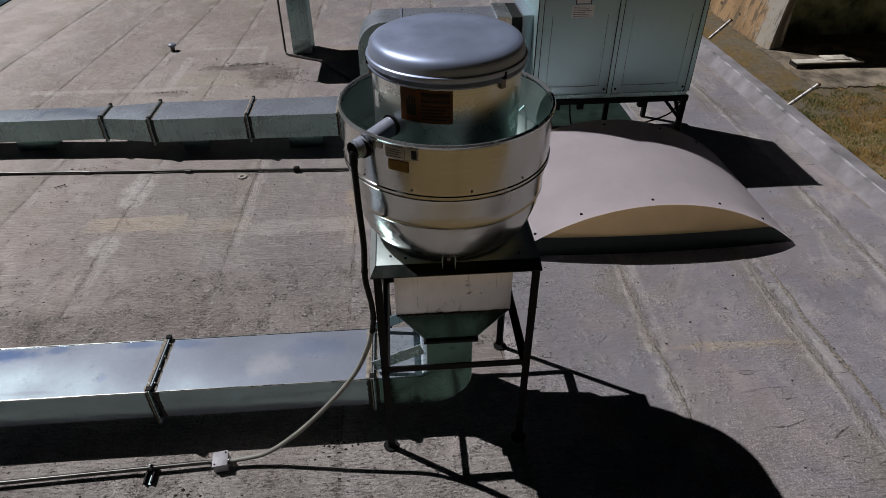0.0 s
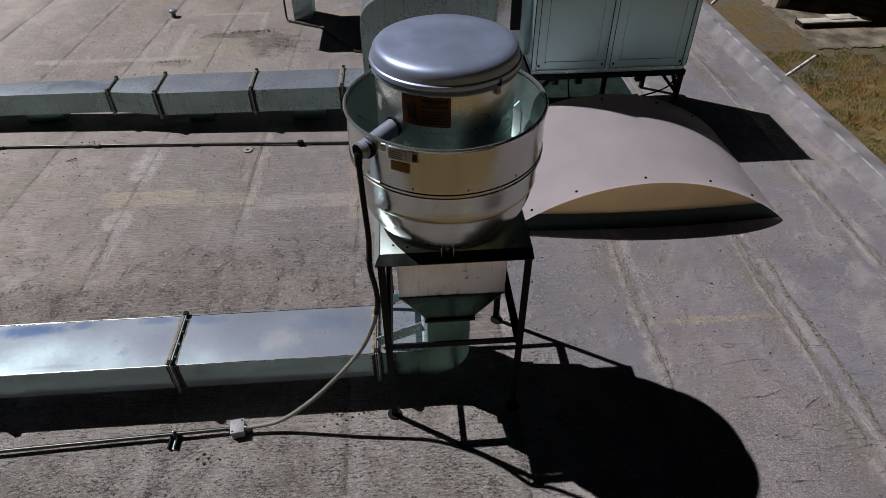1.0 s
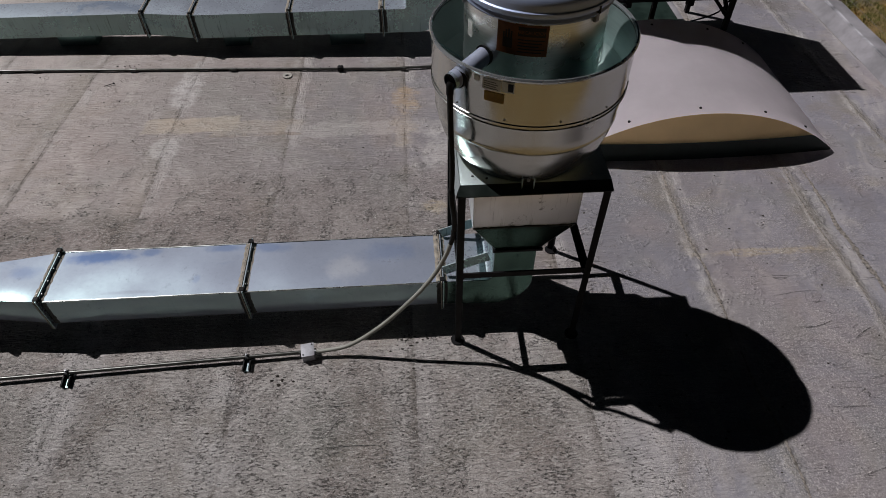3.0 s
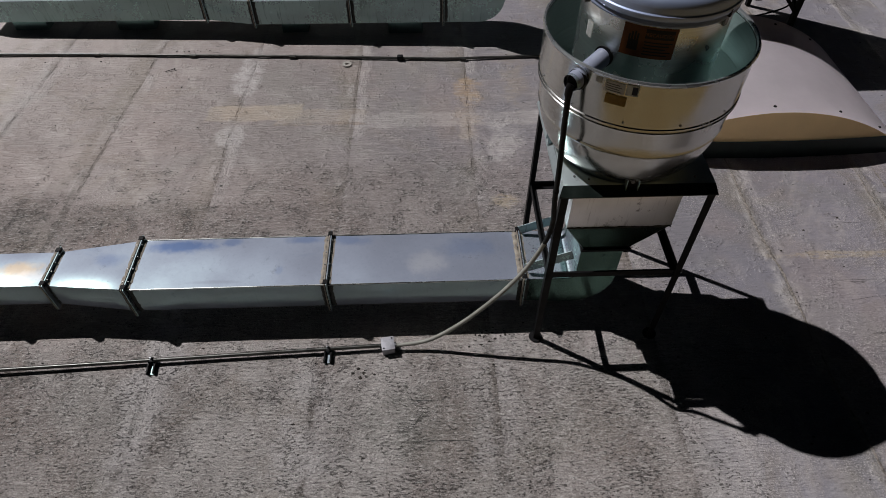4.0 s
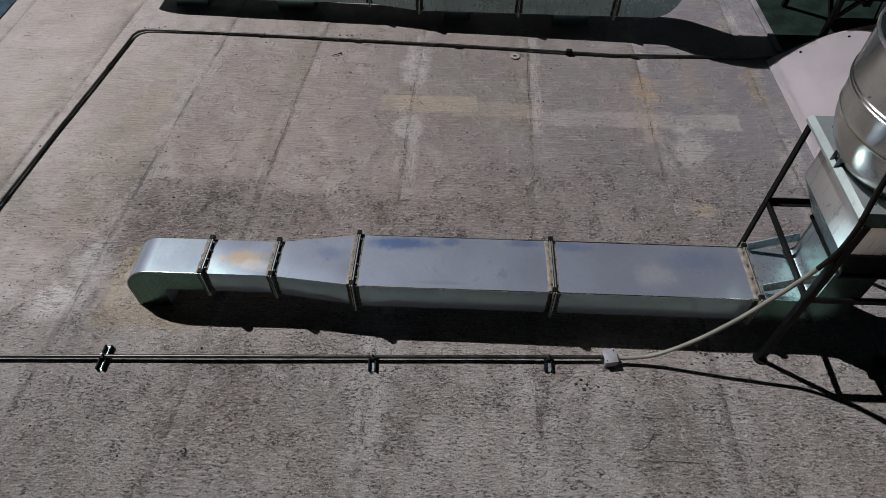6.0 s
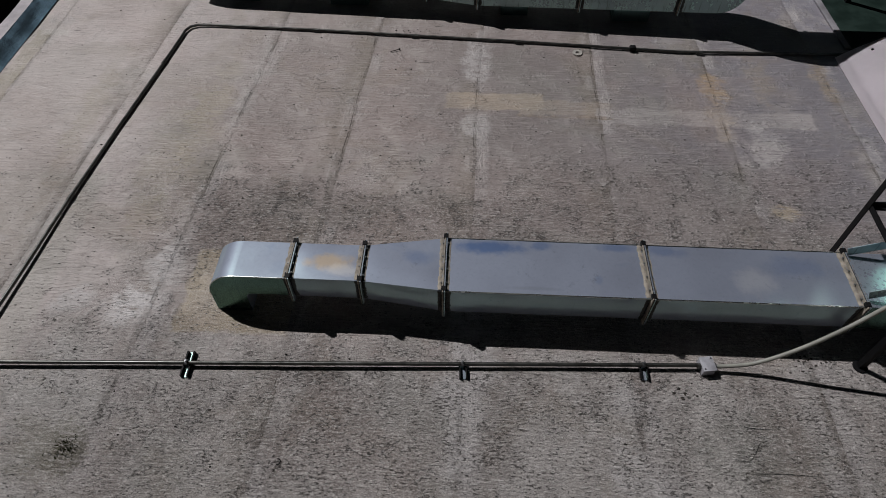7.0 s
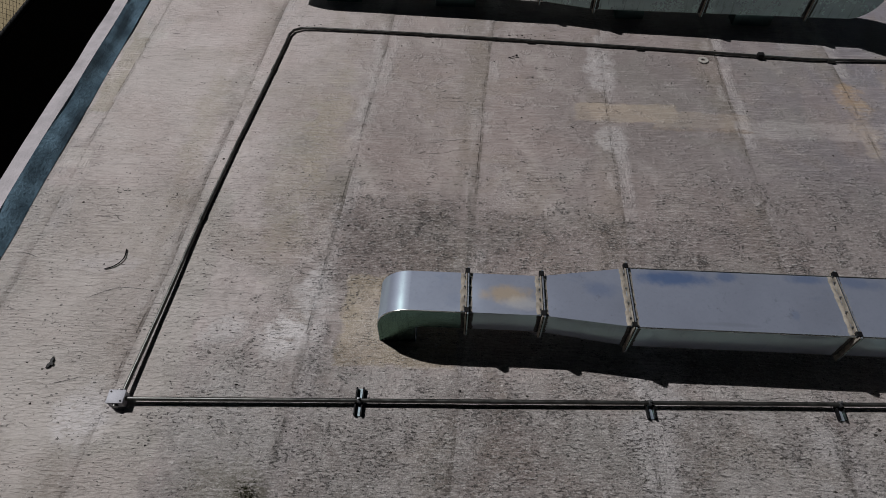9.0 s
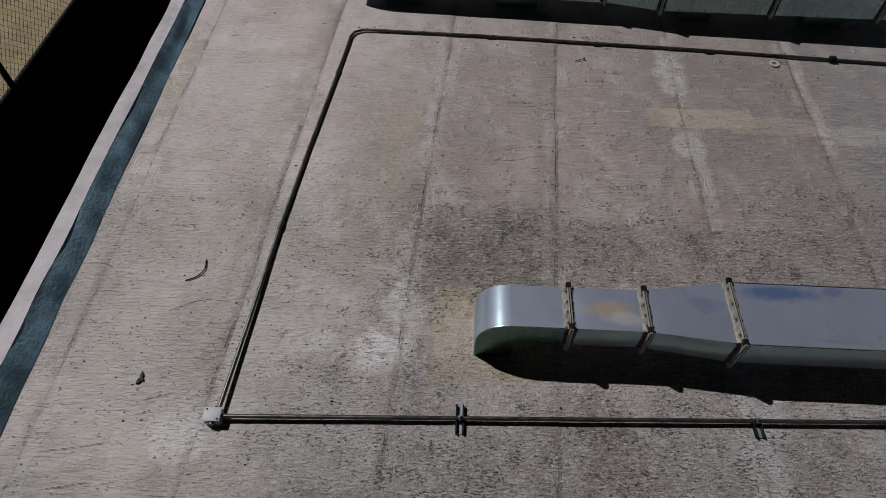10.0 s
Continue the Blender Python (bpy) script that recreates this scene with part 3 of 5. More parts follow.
CRUMB = painted("crumbled_tan_coat", (0.31, 0.275, 0.25), 0.9, 0.55, 45, 0, 0.8)
SEALANT = painted("tan_duct_sealant", (0.33, 0.295, 0.25), 0.8, 0.4, 25, 0, 0.3)
PIPE = painted("galvanised_conduit", (0.11, 0.11, 0.104), 0.36, 0.3, 18, 0.8)
PVC = painted("grey_pvc", (0.29, 0.32, 0.42), 0.4, 0.12, 10)
HOSE = painted("grey_flexible_hose", (0.30, 0.30, 0.27), 0.5, 0.15, 14)
DOME = fibreglass("white_fibreglass", (0.84, 0.79, 0.83), 0.36)
DOME_END = fibreglass("beige_fibreglass", (0.95, 0.74, 0.38), 0.9)
SKIRT = painted("dark_bitumen_paint", (0.010, 0.015, 0.013), 0.35, 0.3, 8.0, 0, 0.05, 0.25)
FLASHING = painted("dark_green_flashing", (0.018, 0.032, 0.027), 0.4, 0.3, 5.0, 0, 0.05, 0.3)
WALL = flaked_render()
MOSSY = painted("mossy_dark_render", (0.46, 0.52, 0.36), 0.9, 0.8, 1.5, 0, 0.3)
APRON = painted("soiled_concrete", (0.245, 0.205, 0.155), 0.9, 0.7, 1.9, 0, 0.5)
STEP = painted("pale_worn_concrete", (0.62, 0.58, 0.50), 0.9, 0.4, 3.0, 0, 0.2)
CONCRETE = painted("bare_concrete", (0.36, 0.34, 0.31), 0.9, 0.3, 2.0, 0, 0.15)
WORN = painted("worn_pale_edge", (0.35, 0.345, 0.375), 0.9, 0.7, 6.0, 0, 0.6, 0.2)
KERB_COAT = painted("pale_coated_kerb", (0.50, 0.465, 0.49), 0.7, 0.25, 5.0, 0, 0.6)
CANT_COAT = painted("blue_grey_sealed_fillet", (0.215, 0.35, 0.46), 0.4, 0.45, 5.0, 0, 0.6)
BOX = painted("weathered_zinc_box", (0.42, 0.42, 0.46), 0.6, 0.25, 20, 0.2)
SIGN = painted("orange_sign_film", (0.20, 0.068, 0.017), 0.4, 0.2, 20)
SIGN_DARK = painted("dark_print", (0.03, 0.022, 0.018), 0.5, 0.1, 20)
STICKER = painted("white_sticker", (0.8, 0.81, 0.8), 0.5, 0.1, 30)
STICKER_TAN = painted("tan_sticker", (0.42, 0.26, 0.06), 0.5, 0.15, 30)
PRINT_GREY = painted("grey_print", (0.22, 0.24, 0.24), 0.5, 0.1, 30)
PRINT_BLUE = painted("navy_print", (0.02, 0.03, 0.07), 0.5, 0.1, 30)
WEED = painted("dark_moss", (0.055, 0.06, 0.022), 0.9, 0.5, 30)
GRIT = painted("dark_grit", (0.06, 0.052, 0.045), 0.9, 0.5, 9)
SAND = earth("sandy_ground", ((0.27, 0.215, 0.12), (0.33, 0.265, 0.155), (0.21, 0.165, 0.09)), 0.7, 0.3)
SOIL = earth("dry_soil", ((0.24, 0.155, 0.06), (0.30, 0.215, 0.10), (0.10, 0.08, 0.03)), 0.9, 1.0)
BED = earth("brown_soil", ((0.21, 0.14, 0.052), (0.175, 0.148, 0.105), (0.08, 0.066, 0.035)), 1.1, 1.0)
GRASS = grass_blades()


# ---- building helpers ----
BASE = {}


def finish(me, smooth):
    if smooth:
        me.polygons.foreach_set("use_smooth", [True] * len(me.polygons))
        me.set_sharp_from_angle(angle=radians(smooth))
    me.update()


def mesh_of(name, bm, material, smooth=40):
    bmesh.ops.recalc_face_normals(bm, faces=bm.faces)
    me = bpy.data.meshes.new(name)
    bm.to_mesh(me)
    bm.free()
    me.materials.append(material)
    finish(me, smooth)
    return me


def thing(name, at, label, category, group="", kind=""):
    ob = new(name)
    ob.empty_display_size = 0.1
    ob.location = at
    BASE[ob] = Vector(at)
    return tagged(ob, label, category, group, kind)


def part(name, bm, material, parent, label="", smooth=40):
    """Links a bmesh, in world places, as one mesh under a thing or a part."""
    ob = new(name, mesh_of(name, bm, material, smooth))
    ob.parent = parent
    ob.matrix_parent_inverse = Matrix.Translation(-BASE.get(parent, Vector()))
    return tagged(ob, label)


def single(name, bm, material, label, category, group="", kind="", smooth=40):
    return tagged(new(name, mesh_of(name, bm, material, smooth)), label, category, group, kind)


def box(x0, x1, y0, y1, z0, z1, bevel=0.0, bm=None):
    bm = bm or bmesh.new()
    m = Matrix.LocRotScale(((x0 + x1) / 2, (y0 + y1) / 2, (z0 + z1) / 2), None, (x1 - x0, y1 - y0, z1 - z0))
    made = bmesh.ops.create_cube(bm, size=1, matrix=m)["verts"]
    if bevel:
        edges = {e for v in made for e in v.link_edges}
        bmesh.ops.bevel(bm, geom=list(edges), offset=bevel, segments=2, affect="EDGES", profile=0.5)
    return bm


def bar(a, b, w, h, bm=None, up=(0, 0, 1)):
    """A square bar from a to b."""
    bm = bm or bmesh.new()
    a, b = Vector(a), Vector(b)
    d = (b - a).normalized()
    side = d.cross(Vector(up))
    side = side.normalized() if side.length > 1e-4 else Vector((1, 0, 0))
    top = side.cross(d)
    v = [bm.verts.new(p + side * i * w / 2 + top * j * h / 2) for p in (a, b) for i, j in ((-1, -1), (1, -1), (1, 1), (-1, 1))]
    for f in ((0, 1, 2, 3), (7, 6, 5, 4), (0, 4, 5, 1), (1, 5, 6, 2), (2, 6, 7, 3), (3, 7, 4, 0)):
        bm.faces.new([v[k] for k in f])
    return bm


def angle_iron(a, b, w, t, inward, bm=None):
    """An L-shaped bar from a to b, its flanges towards the two inward directions."""
    bm = bm or bmesh.new()
    u, v = (Vector(k) for k in inward)
    a, b = Vector(a), Vector(b)
    shape = [(0, 0), (w, 0), (w, t), (t, t), (t, w), (0, w)]
    rings = [[bm.verts.new(p + u * i + v * j) for i, j in shape] for p in (a, b)]
    for k in range(6):
        bm.faces.new((rings[0][k], rings[0][(k + 1) % 6], rings[1][(k + 1) % 6], rings[1][k]))
    bm.faces.new(rings[0])
    bm.faces.new(rings[1][::-1])
    return bm


def tube(points, r, sides=12, bm=None, hollow=0.0):
    bm = bm or bmesh.new()
    pts = [Vector(p) for p in points]
    rings, up = [], Vector((0.13, 0.31, 0.94))
    for k, p in enumerate(pts):
        d = (pts[min(k + 1, len(pts) - 1)] - pts[max(k - 1, 0)]).normalized()
        u = up - d * up.dot(d)
        u.normalize()
        w = d.cross(u)
        up = u
        rings.append([bm.verts.new(p + (u * math.cos(q) + w * math.sin(q)) * r) for q in (2 * math.pi * i / sides for i in range(sides))])
    for a, b in zip(rings, rings[1:]):
        for i in range(sides):
            bm.faces.new((a[i], a[(i + 1) % sides], b[(i + 1) % sides], b[i]))
    if not hollow:
        bm.faces.new(rings[0][::-1])
        bm.faces.new(rings[-1])
    return bm


def curve_points(keys, steps=8):
    """A smooth line through the keys."""
    k = [Vector(p) for p in keys]
    k = [2 * k[0] - k[1]] + k + [2 * k[-1] - k[-2]]
    out = []
    for i in range(1, len(k) - 2):
        a, b, c, d = k[i - 1:i + 3]
        for s in range(steps):
            t = s / steps
            out.append(0.5 * (2 * b + (c - a) * t + (2 * a - 5 * b + 4 * c - d) * t * t + (3 * b - a - 3 * c + d) * t ** 3))
    return out + [k[-2]]


def lathe(profile, cx, cy, sides=128, bm=None):
    bm = bm or bmesh.new()
    rings = []
    for r, z in profile:
        if r < 1e-5:
            rings.append([bm.verts.new((cx, cy, z))])
        else:
            rings.append([bm.verts.new((cx + r * math.cos(q), cy + r * math.sin(q), z)) for q in (2 * math.pi * i / sides for i in range(sides))])
    for a, b in zip(rings, rings[1:]):
        for i in range(sides):
            j = (i + 1) % sides
            if len(a) == 1:
                bm.faces.new((a[0], b[i], b[j]))
            elif len(b) == 1:
                bm.faces.new((a[i], a[j], b[0]))
            else:
                bm.faces.new((a[i], a[j], b[j], b[i]))
    return bm


def extruded(outline, y0, y1, bm=None):
    """An outline in x and z, drawn out from y0 to y1."""
    bm = bm or bmesh.new()
    a = [bm.verts.new((x, y0, z)) for x, z in outline]
    b = [bm.verts.new((x, y1, z)) for x, z in outline]
    n = len(outline)
    for i in range(n):
        bm.faces.new((a[i], a[(i + 1) % n], b[(i + 1) % n], b[i]))
    bm.faces.new(a[::-1])
    bm.faces.new(b)
    return bm


def arc(cx, cz, r, a0, a1, n=10, rz=None):
    return [(cx + r * math.cos(radians(a0 + (a1 - a0) * k / n)), cz + (rz or r) * math.sin(radians(a0 + (a1 - a0) * k / n))) for k in range(n + 1)]


def sheet_box(x0, e0, x1, e1, nx=16, nc=10, dent=0.011):
    """A four-sided sheet duct from x0 to x1; e0 and e1 are (y0, y1, z0, z1). Its faces are slightly dented."""
    bm = bmesh.new()
    rings = []
    for i in range(nx + 1):
        f = i / nx
        y0, y1, z0, z1 = (p + (q - p) * f for p, q in zip(e0, e1))
        x = x0 + (x1 - x0) * f
        loop = []
        for (ya, za), (yb, zb) in (((y0, z0), (y1, z0)), ((y1, z0), (y1, z1)), ((y1, z1), (y0, z1)), ((y0, z1), (y0, z0))):
            for k in range(nc):
                s = k / nc
                p = Vector((x, ya + (yb - ya) * s, za + (zb - za) * s))
                w = 4 * s * (1 - s) * min(1, 6 * f, 6 * (1 - f))
                d = (noise.noise(p * 2.5) * 0.7 + 0.5) * dent * w
                p += Vector((0, (zb - za), -(yb - ya))).normalized() * d
                loop.append(bm.verts.new(p))
        rings.append(loop)
    m = len(rings[0])
    for a, b in zip(rings, rings[1:]):
        for k in range(m):
            bm.faces.new((a[k], a[(k + 1) % m], b[(k + 1) % m], b[k]))
    bm.faces.new(rings[0][::-1])
    bm.faces.new(rings[-1])
    return bm


def flange_ring(x, e, out, half, bm=None):
    """A frame round a duct at x."""
    bm = bm or bmesh.new()
    y0, y1, z0, z1 = e
    box(x - half, x + half, y0 - out, y1 + out, z1 + 0.001, z1 + out, 0, bm)
    box(x - half, x + half, y0 - out, y1 + out, z0 - out, z0 - 0.001, 0, bm)
    box(x - half, x + half, y0 - out, y0 - 0.001, z0 - 0.001, z1 + 0.001, 0, bm)
    box(x - half, x + half, y1 + 0.001, y1 + out, z0 - 0.001, z1 + 0.001, 0, bm)
    return bm


def smear(u0, u1, v0, v1, to, n=26, seed=0.0):
    """A trowelled, lumpy strip; to(u, v, w) places along the strip, across it and proud of it."""
    bm = bmesh.new()
    rows = []
    for k in range(n + 1):
        u = u0 + (u1 - u0) * k / n
        a = v0 + noise.noise((u * 45, seed, 1)) * 0.007
        b = v1 + noise.noise((u * 45, seed, 7)) * 0.007
        h = 0.004 + abs(noise.noise((u * 60, seed, 4))) * 0.007
        rows.append([bm.verts.new(to(u, a, 0.0005)), bm.verts.new(to(u, a * 0.7 + b * 0.3, h)), bm.verts.new(to(u, a * 0.3 + b * 0.7, h * 0.8)), bm.verts.new(to(u, b, 0.0005))])
    for p, q in zip(rows, rows[1:]):
        for k in range(3):
            bm.faces.new((p[k], p[k + 1], q[k + 1], q[k]))
    return bm


def flange(x, e, parent):
    """A bolted joint: two upstanding galvanised frames with a thin dark gasket between them, bolts and smeared sealant."""
    f = part("flange", flange_ring(x, e, 0.024, 0.0025), RUBBER, parent, "thin black gasket")
    for s in (-1, 1):
        part("flange_angle", flange_ring(x + s * 0.006, e, 0.026, 0.0033), SEALANT if s < 0 else GALV_OLD, f, "sealant-stained flange angle" if s < 0 else "galvanised flange angle")
    y0, y1, z0, z1 = e
    for s in (-1, 1):
        c = x + s * 0.021
        part("sealant", smear(y0 + 0.004, y1 - 0.004, c - (0.016 if s < 0 else 0.011), c + 0.011, lambda u, v, w: (v, u, z1 + w), 30, x + s), SEALANT, f, "smeared tan sealant")
        part("sealant", smear(z0 + 0.004, z1 - 0.004, c - 0.013, c + (0.013 if s < 0 else 0.022), lambda u, v, w: (v, y0 - w, u), 18, x + s + 3), TAR, f, "smeared black sealant")
    for k in range(4):
        y = y0 + (y1 - y0) * (k + 0.5) / 4
        part("bolt", tube([(x - 0.019, y, z1 + 0.014), (x + 0.019, y, z1 + 0.014)], 0.006, 6), ZINC, f)
    for y in (y0, y1):
        part("corner_cleat", bar((x - 0.014, y, z1 + 0.02), (x + 0.014, y, z1 + 0.02), 0.03, 0.022), BLACK, f, "black corner cleat")


# ---- the roof and what lies round it ----
W, E, S, N = -6.58, 4.27, -1.6, 15.0
roof = thing("roof", (0, 0, 0), "flat roof with worn pale grey coating over membrane strips", "roof", kind="structure")
part("slab", box(W - 0.11, E + 0.25, S, N, -3.0, -0.012), CONCRETE, roof, "concrete building below the roof")


# each seam: its x at y = 0 and how far it drifts per metre
SEAMS = [(W - 0.02, 0.0), (-6.43, 0.0), (-5.50, 0.053), (-4.46, 0.06), (-3.50, 0.055), (-2.42, 0.03), (-1.40, 0.03), (-0.31, 0.0), (0.73, 0.0), (1.765, 0.008), (2.79, 0.012), (3.80, 0.01), (E + 0.03, 0.0)]


def wander(i, y):
    return noise.noise((i * 7.1, y * 0.8, 0)) * 0.022 + noise.noise((i * 7.1, y * 3.1, 3)) * 0.007


def membrane_strip(i):
    """One roll of membrane between two seams; its east edge laps over the next one."""
    (xa, sa), (xb, sb) = SEAMS[i], SEAMS[i + 1]
    cuts = (0, 0.03, 0.08, 0.2, 0.4, 0.6, 0.8, 0.92, 0.97, 1.0)
    ny, m = 260, len(cuts)
    verts, faces, dist, lap = [], [], [], []
    for j in range(ny + 1):
        y = S + 0.02 + (N - S - 0.04) * j / ny
        x0 = xa + sa * y + wander(i, y) - 0.012
        x1 = xb + sb * y + wander(i + 1, y) + 0.004
        for s in cuts:
            x = x0 + (x1 - x0) * s
            lip = max(0.0, (s - 0.9) / 0.1) * max(0.0, 0.0002 + 0.002 * noise.noise((i * 3.3, y * 1.1, 5)))
            z = -0.004 + 0.003 * s + lip + noise.noise((x * 1.3, y * 1.3, 4)) * 0.004 + noise.noise((x * 5, y * 5, 9)) * 0.0012
            verts.append((x, y, z))
            dist.append(min(x - x0, x1 - x))
            lap.append(x - x0)
        verts.append((x1 + 0.012, y, verts[-1][2] - 0.0025))
        dist.append(0.0)
        lap.append(x1 - x0)
    w = m + 1
    for j in range(ny):
        for k in range(m):
            a = j * w + k
            faces.append((a, a + 1, a + w + 1, a + w))
    me = bpy.data.meshes.new("membrane_strip")
    me.from_pydata(verts, [], faces)
    me.attributes.new("seam", "FLOAT", "POINT").data.foreach_set("value", dist)
    me.attributes.new("lap", "FLOAT", "POINT").data.foreach_set("value", lap)
    me.materials.append(COAT)
    finish(me, 45)
    return me


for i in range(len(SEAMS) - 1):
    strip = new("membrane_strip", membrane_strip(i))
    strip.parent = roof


def wavy_strip(xz0, xz1, wob=0.006, n=160):
    bm = bmesh.new()
    rows = []
    for j in range(n + 1):
        y = S + (N - S) * j / n
        row = []
        for k in range(5):
            s = k / 4
            w = noise.noise((y * 2.1, s * 2, xz0[0])) * wob
            row.append(bm.verts.new((xz0[0] + (xz1[0] - xz0[0]) * s + w, y, xz0[1] + (xz1[1] - xz0[1]) * s + w * 0.5 * (1 if 0 < k < 4 else 0.3))))
        rows.append(row)
    for a, b in zip(rows, rows[1:]):
        for k in range(4):
            bm.faces.new((a[k], a[k + 1], b[k + 1], b[k]))
    return bm


def ribbon(points, half, lift, lump, n=24, seed=0.0):
    """A thin uneven strip lying on the roof along the points."""
    path = curve_points([(x, y, lift) for x, y in points], n)
    bm = bmesh.new()
    rows = []
    for k, p in enumerate(path):
        d = (path[min(k + 1, len(path) - 1)] - path[max(k - 1, 0)]).normalized()
        side = Vector((-d.y, d.x, 0))
        w = half * (0.45 + 0.9 * abs(noise.noise(p * 23 + Vector((0, 0, seed))))) * min(1, 0.25 + 4 * min(k, len(path) - 1 - k) / len(path))
        sway = side * noise.noise(p * 5 + Vector((0, seed, 0))) * half * 0.8
        top = lump * (0.3 + abs(noise.noise(p * 31 + Vector((seed, 0, 0)))))
        rows.append([bm.verts.new(p + sway + side * a * w + Vector((0, 0, b))) for a, b in ((-1, 0), (-0.4, top), (0.4, top * 0.9), (1, 0))])
    for a, b in zip(rows, rows[1:]):
        for k in range(3):
            bm.faces.new((a[k], a[k + 1], b[k + 1], b[k]))
    return bm


CRACKS = (((-5.9, 0.43), (-5.72, 0.52), (-5.52, 0.52)), ((-6.33, -0.47), (-6.13, -0.44), (-5.96, -0.4)), ((-6.24, -0.67), (-6.1, -0.64), (-6.0, -0.62)), ((-6.58, 0.76), (-6.46, 0.77), (-6.35, 0.74)),
          ((-5.88, -0.16), (-5.78, -0.13), (-5.7, -0.1)), ((2.16, -0.05), (2.32, -0.05), (2.46, -0.01)), ((2.53, -0.16), (2.61, -0.11), (2.7, -0.07)),
          ((-0.9, -0.62), (-0.82, -0.61), (-0.73, -0.49)), ((-0.83, -0.42), (-0.75, -0.43), (-0.65, -0.43)), ((-0.86, -0.69), (-0.66, -0.68), (-0.46, -0.69)),
          ((4.09, 5.44), (4.03, 5.03), (4.08, 4.72)), ((4.09, 4.715), (4.17, 4.70), (4.25, 4.73)), ((3.66, 5.2), (3.7, 4.6), (3.69, 4.2)))
rng = random.Random(12)
HAIRLINES = []
for k in range(26):
    x, y, run = rng.uniform(2.1, 3.75), rng.uniform(-1.1, 0.7), rng.uniform(0.10, 0.34)
    HAIRLINES.append(((x, y), (x + run * 0.5, y + rng.uniform(-0.02, 0.03)), (x + run, y + rng.uniform(-0.03, 0.06))))
for k, line in enumerate(HAIRLINES):
    part("crack", ribbon(line, 0.0012, 0.0022, 0.0002, 14, k * 2.3), TAR, roof, "hairline crack in the coating", 0)
for k, line in enumerate(CRACKS):
    part("crack", ribbon(line, 0.002, 0.0025, 0.0002, 20, k * 3.1), TAR, roof, "dark crack in the coating", 0)
for k, (x, y0, y1, half) in enumerate(((1.765, -0.1, 1.7, 0.017), (1.772, -1.4, -0.2, 0.012), (2.77, 0.05, 1.6, 0.010), (2.93, -0.75, 1.5, 0.026), (2.90, -1.5, -0.8, 0.02), (3.81, -0.9, 2.4, 0.014))):
    part("seam_bead", ribbon([(x + 0.012 * math.sin(y * 5), y) for y in (y0 + (y1 - y0) * j / 12 for j in range(13))], half, 0.0, 0.0045, 30, k * 1.7), CRUMB, roof, "crumbling tan bead along a seam", 50)

west = thing("wall_west", (W - 0.05, 0, 0), "low pale roof kerb with blue-grey sealed fillet", "parapet", kind="structure")
west.rotation_euler = (0, 0, 0.014)
part("fillet", wavy_strip((W + 0.004, 0.0), (W - 0.1, 0.11), 0.010, 400), CANT_COAT, west, "blue-grey sealed fillet")
part("coping", wavy_strip((W - 0.098, 0.11), (W - 0.225, 0.107), 0.014, 400), KERB_COAT, west, "pale coated coping")
# Outer face is coloured near-black so the trench beside it stays in shade
part("upstand", box(W - 0.22, W - 0.106, S, N, -3.0, 0.1), DEEP_SHADE, west, "outer face, darkened with the shaded trench")
east = thing("wall_east", (E + 0.1, 0, 0), "low pale roof kerb along the grass side", "parapet", kind="structure")
part("fillet", wavy_strip((E - 0.004, 0.0), (E + 0.088, 0.128)), EAST_COAT, east, "grey coated fillet")
part("worn_edge", wavy_strip((E + 0.080, 0.121), (E + 0.106, 0.131), 0.008), WORN, east, "pale worn edge")
part("coping", wavy_strip((E + 0.1, 0.128), (E + 0.25, 0.124), 0.009), EAST_COAT, east, "grey coated coping")
part("upstand", box(E + 0.093, E + 0.245, S, N, -3.0, 0.117), EAST_COAT, east)

GROUND = -2.6


def wall_foot(x0, x1, y0, y1, n=90):
    """A sloping, uneven skirt of old render at the foot of a wall."""
    bm = bmesh.new()
    rows = []
    for k in range(n + 1):
        y = y0 + (y1 - y0) * k / n
        w = noise.noise((y * 1.7, 3, 0)) * 0.10 + noise.noise((y * 6, 5, 0)) * 0.04
        rows.append([bm.verts.new(q) for q in ((x0 + w, y, GROUND - 0.05), (x0 + w + 0.012, y, GROUND + 0.04), ((x0 + x1) / 2, y, GROUND + 0.95 + w), (x1, y, GROUND + 2.1), (x1, y, GROUND - 0.05))])
    for a, b in zip(rows, rows[1:]):
        for k in range(4):
            bm.faces.new((a[k], a[k + 1], b[k + 1], b[k]))
    bm.faces.new(rows[0])
    bm.faces.new(rows[-1][::-1])
    bmesh.ops.recalc_face_normals(bm, faces=bm.faces[:])
    return bm


def smashed_slab(x0, x1, y0, y1):
    """Old paving in a few tilted pieces with ragged edges and open cracks."""
    bm = bmesh.new()
    cuts = [x0, x0 + 0.62, x0 + 1.75, x0 + 3.3, x1]
    for i, (a, b) in enumerate(zip(cuts, cuts[1:])):
        left, right = [], []
        for k in range(13):
            y = y0 + (y1 - y0) * k / 12
            for line, x, g, c in ((left, a, 0.008, i), (right, b, -0.008, i + 1)):
                w = noise.noise((c * 5.3, y * 2.2, 0)) * 0.09 + (0.33 if 0 < c < 4 else 0.0) * (y0 + 0.9 - y) * 0.6
                line.append((x + g + w, y))
        front = [(left[0][0] + (right[0][0] - left[0][0]) * k / 14, y0 + noise.noise((i + k * 0.5, 2.1, 7)) * 0.13) for k in range(1, 14)]
        ring = left[::-1] + front + right
        z = GROUND + 0.028 + 0.006 * (i % 2)
        up = [bm.verts.new((x, y, z)) for x, y in ring]
        low = [bm.verts.new((x, y, GROUND - 0.1)) for x, y in ring]
        bm.faces.new(up)
        for k in range(len(ring)):
            q = (k + 1) % len(ring)
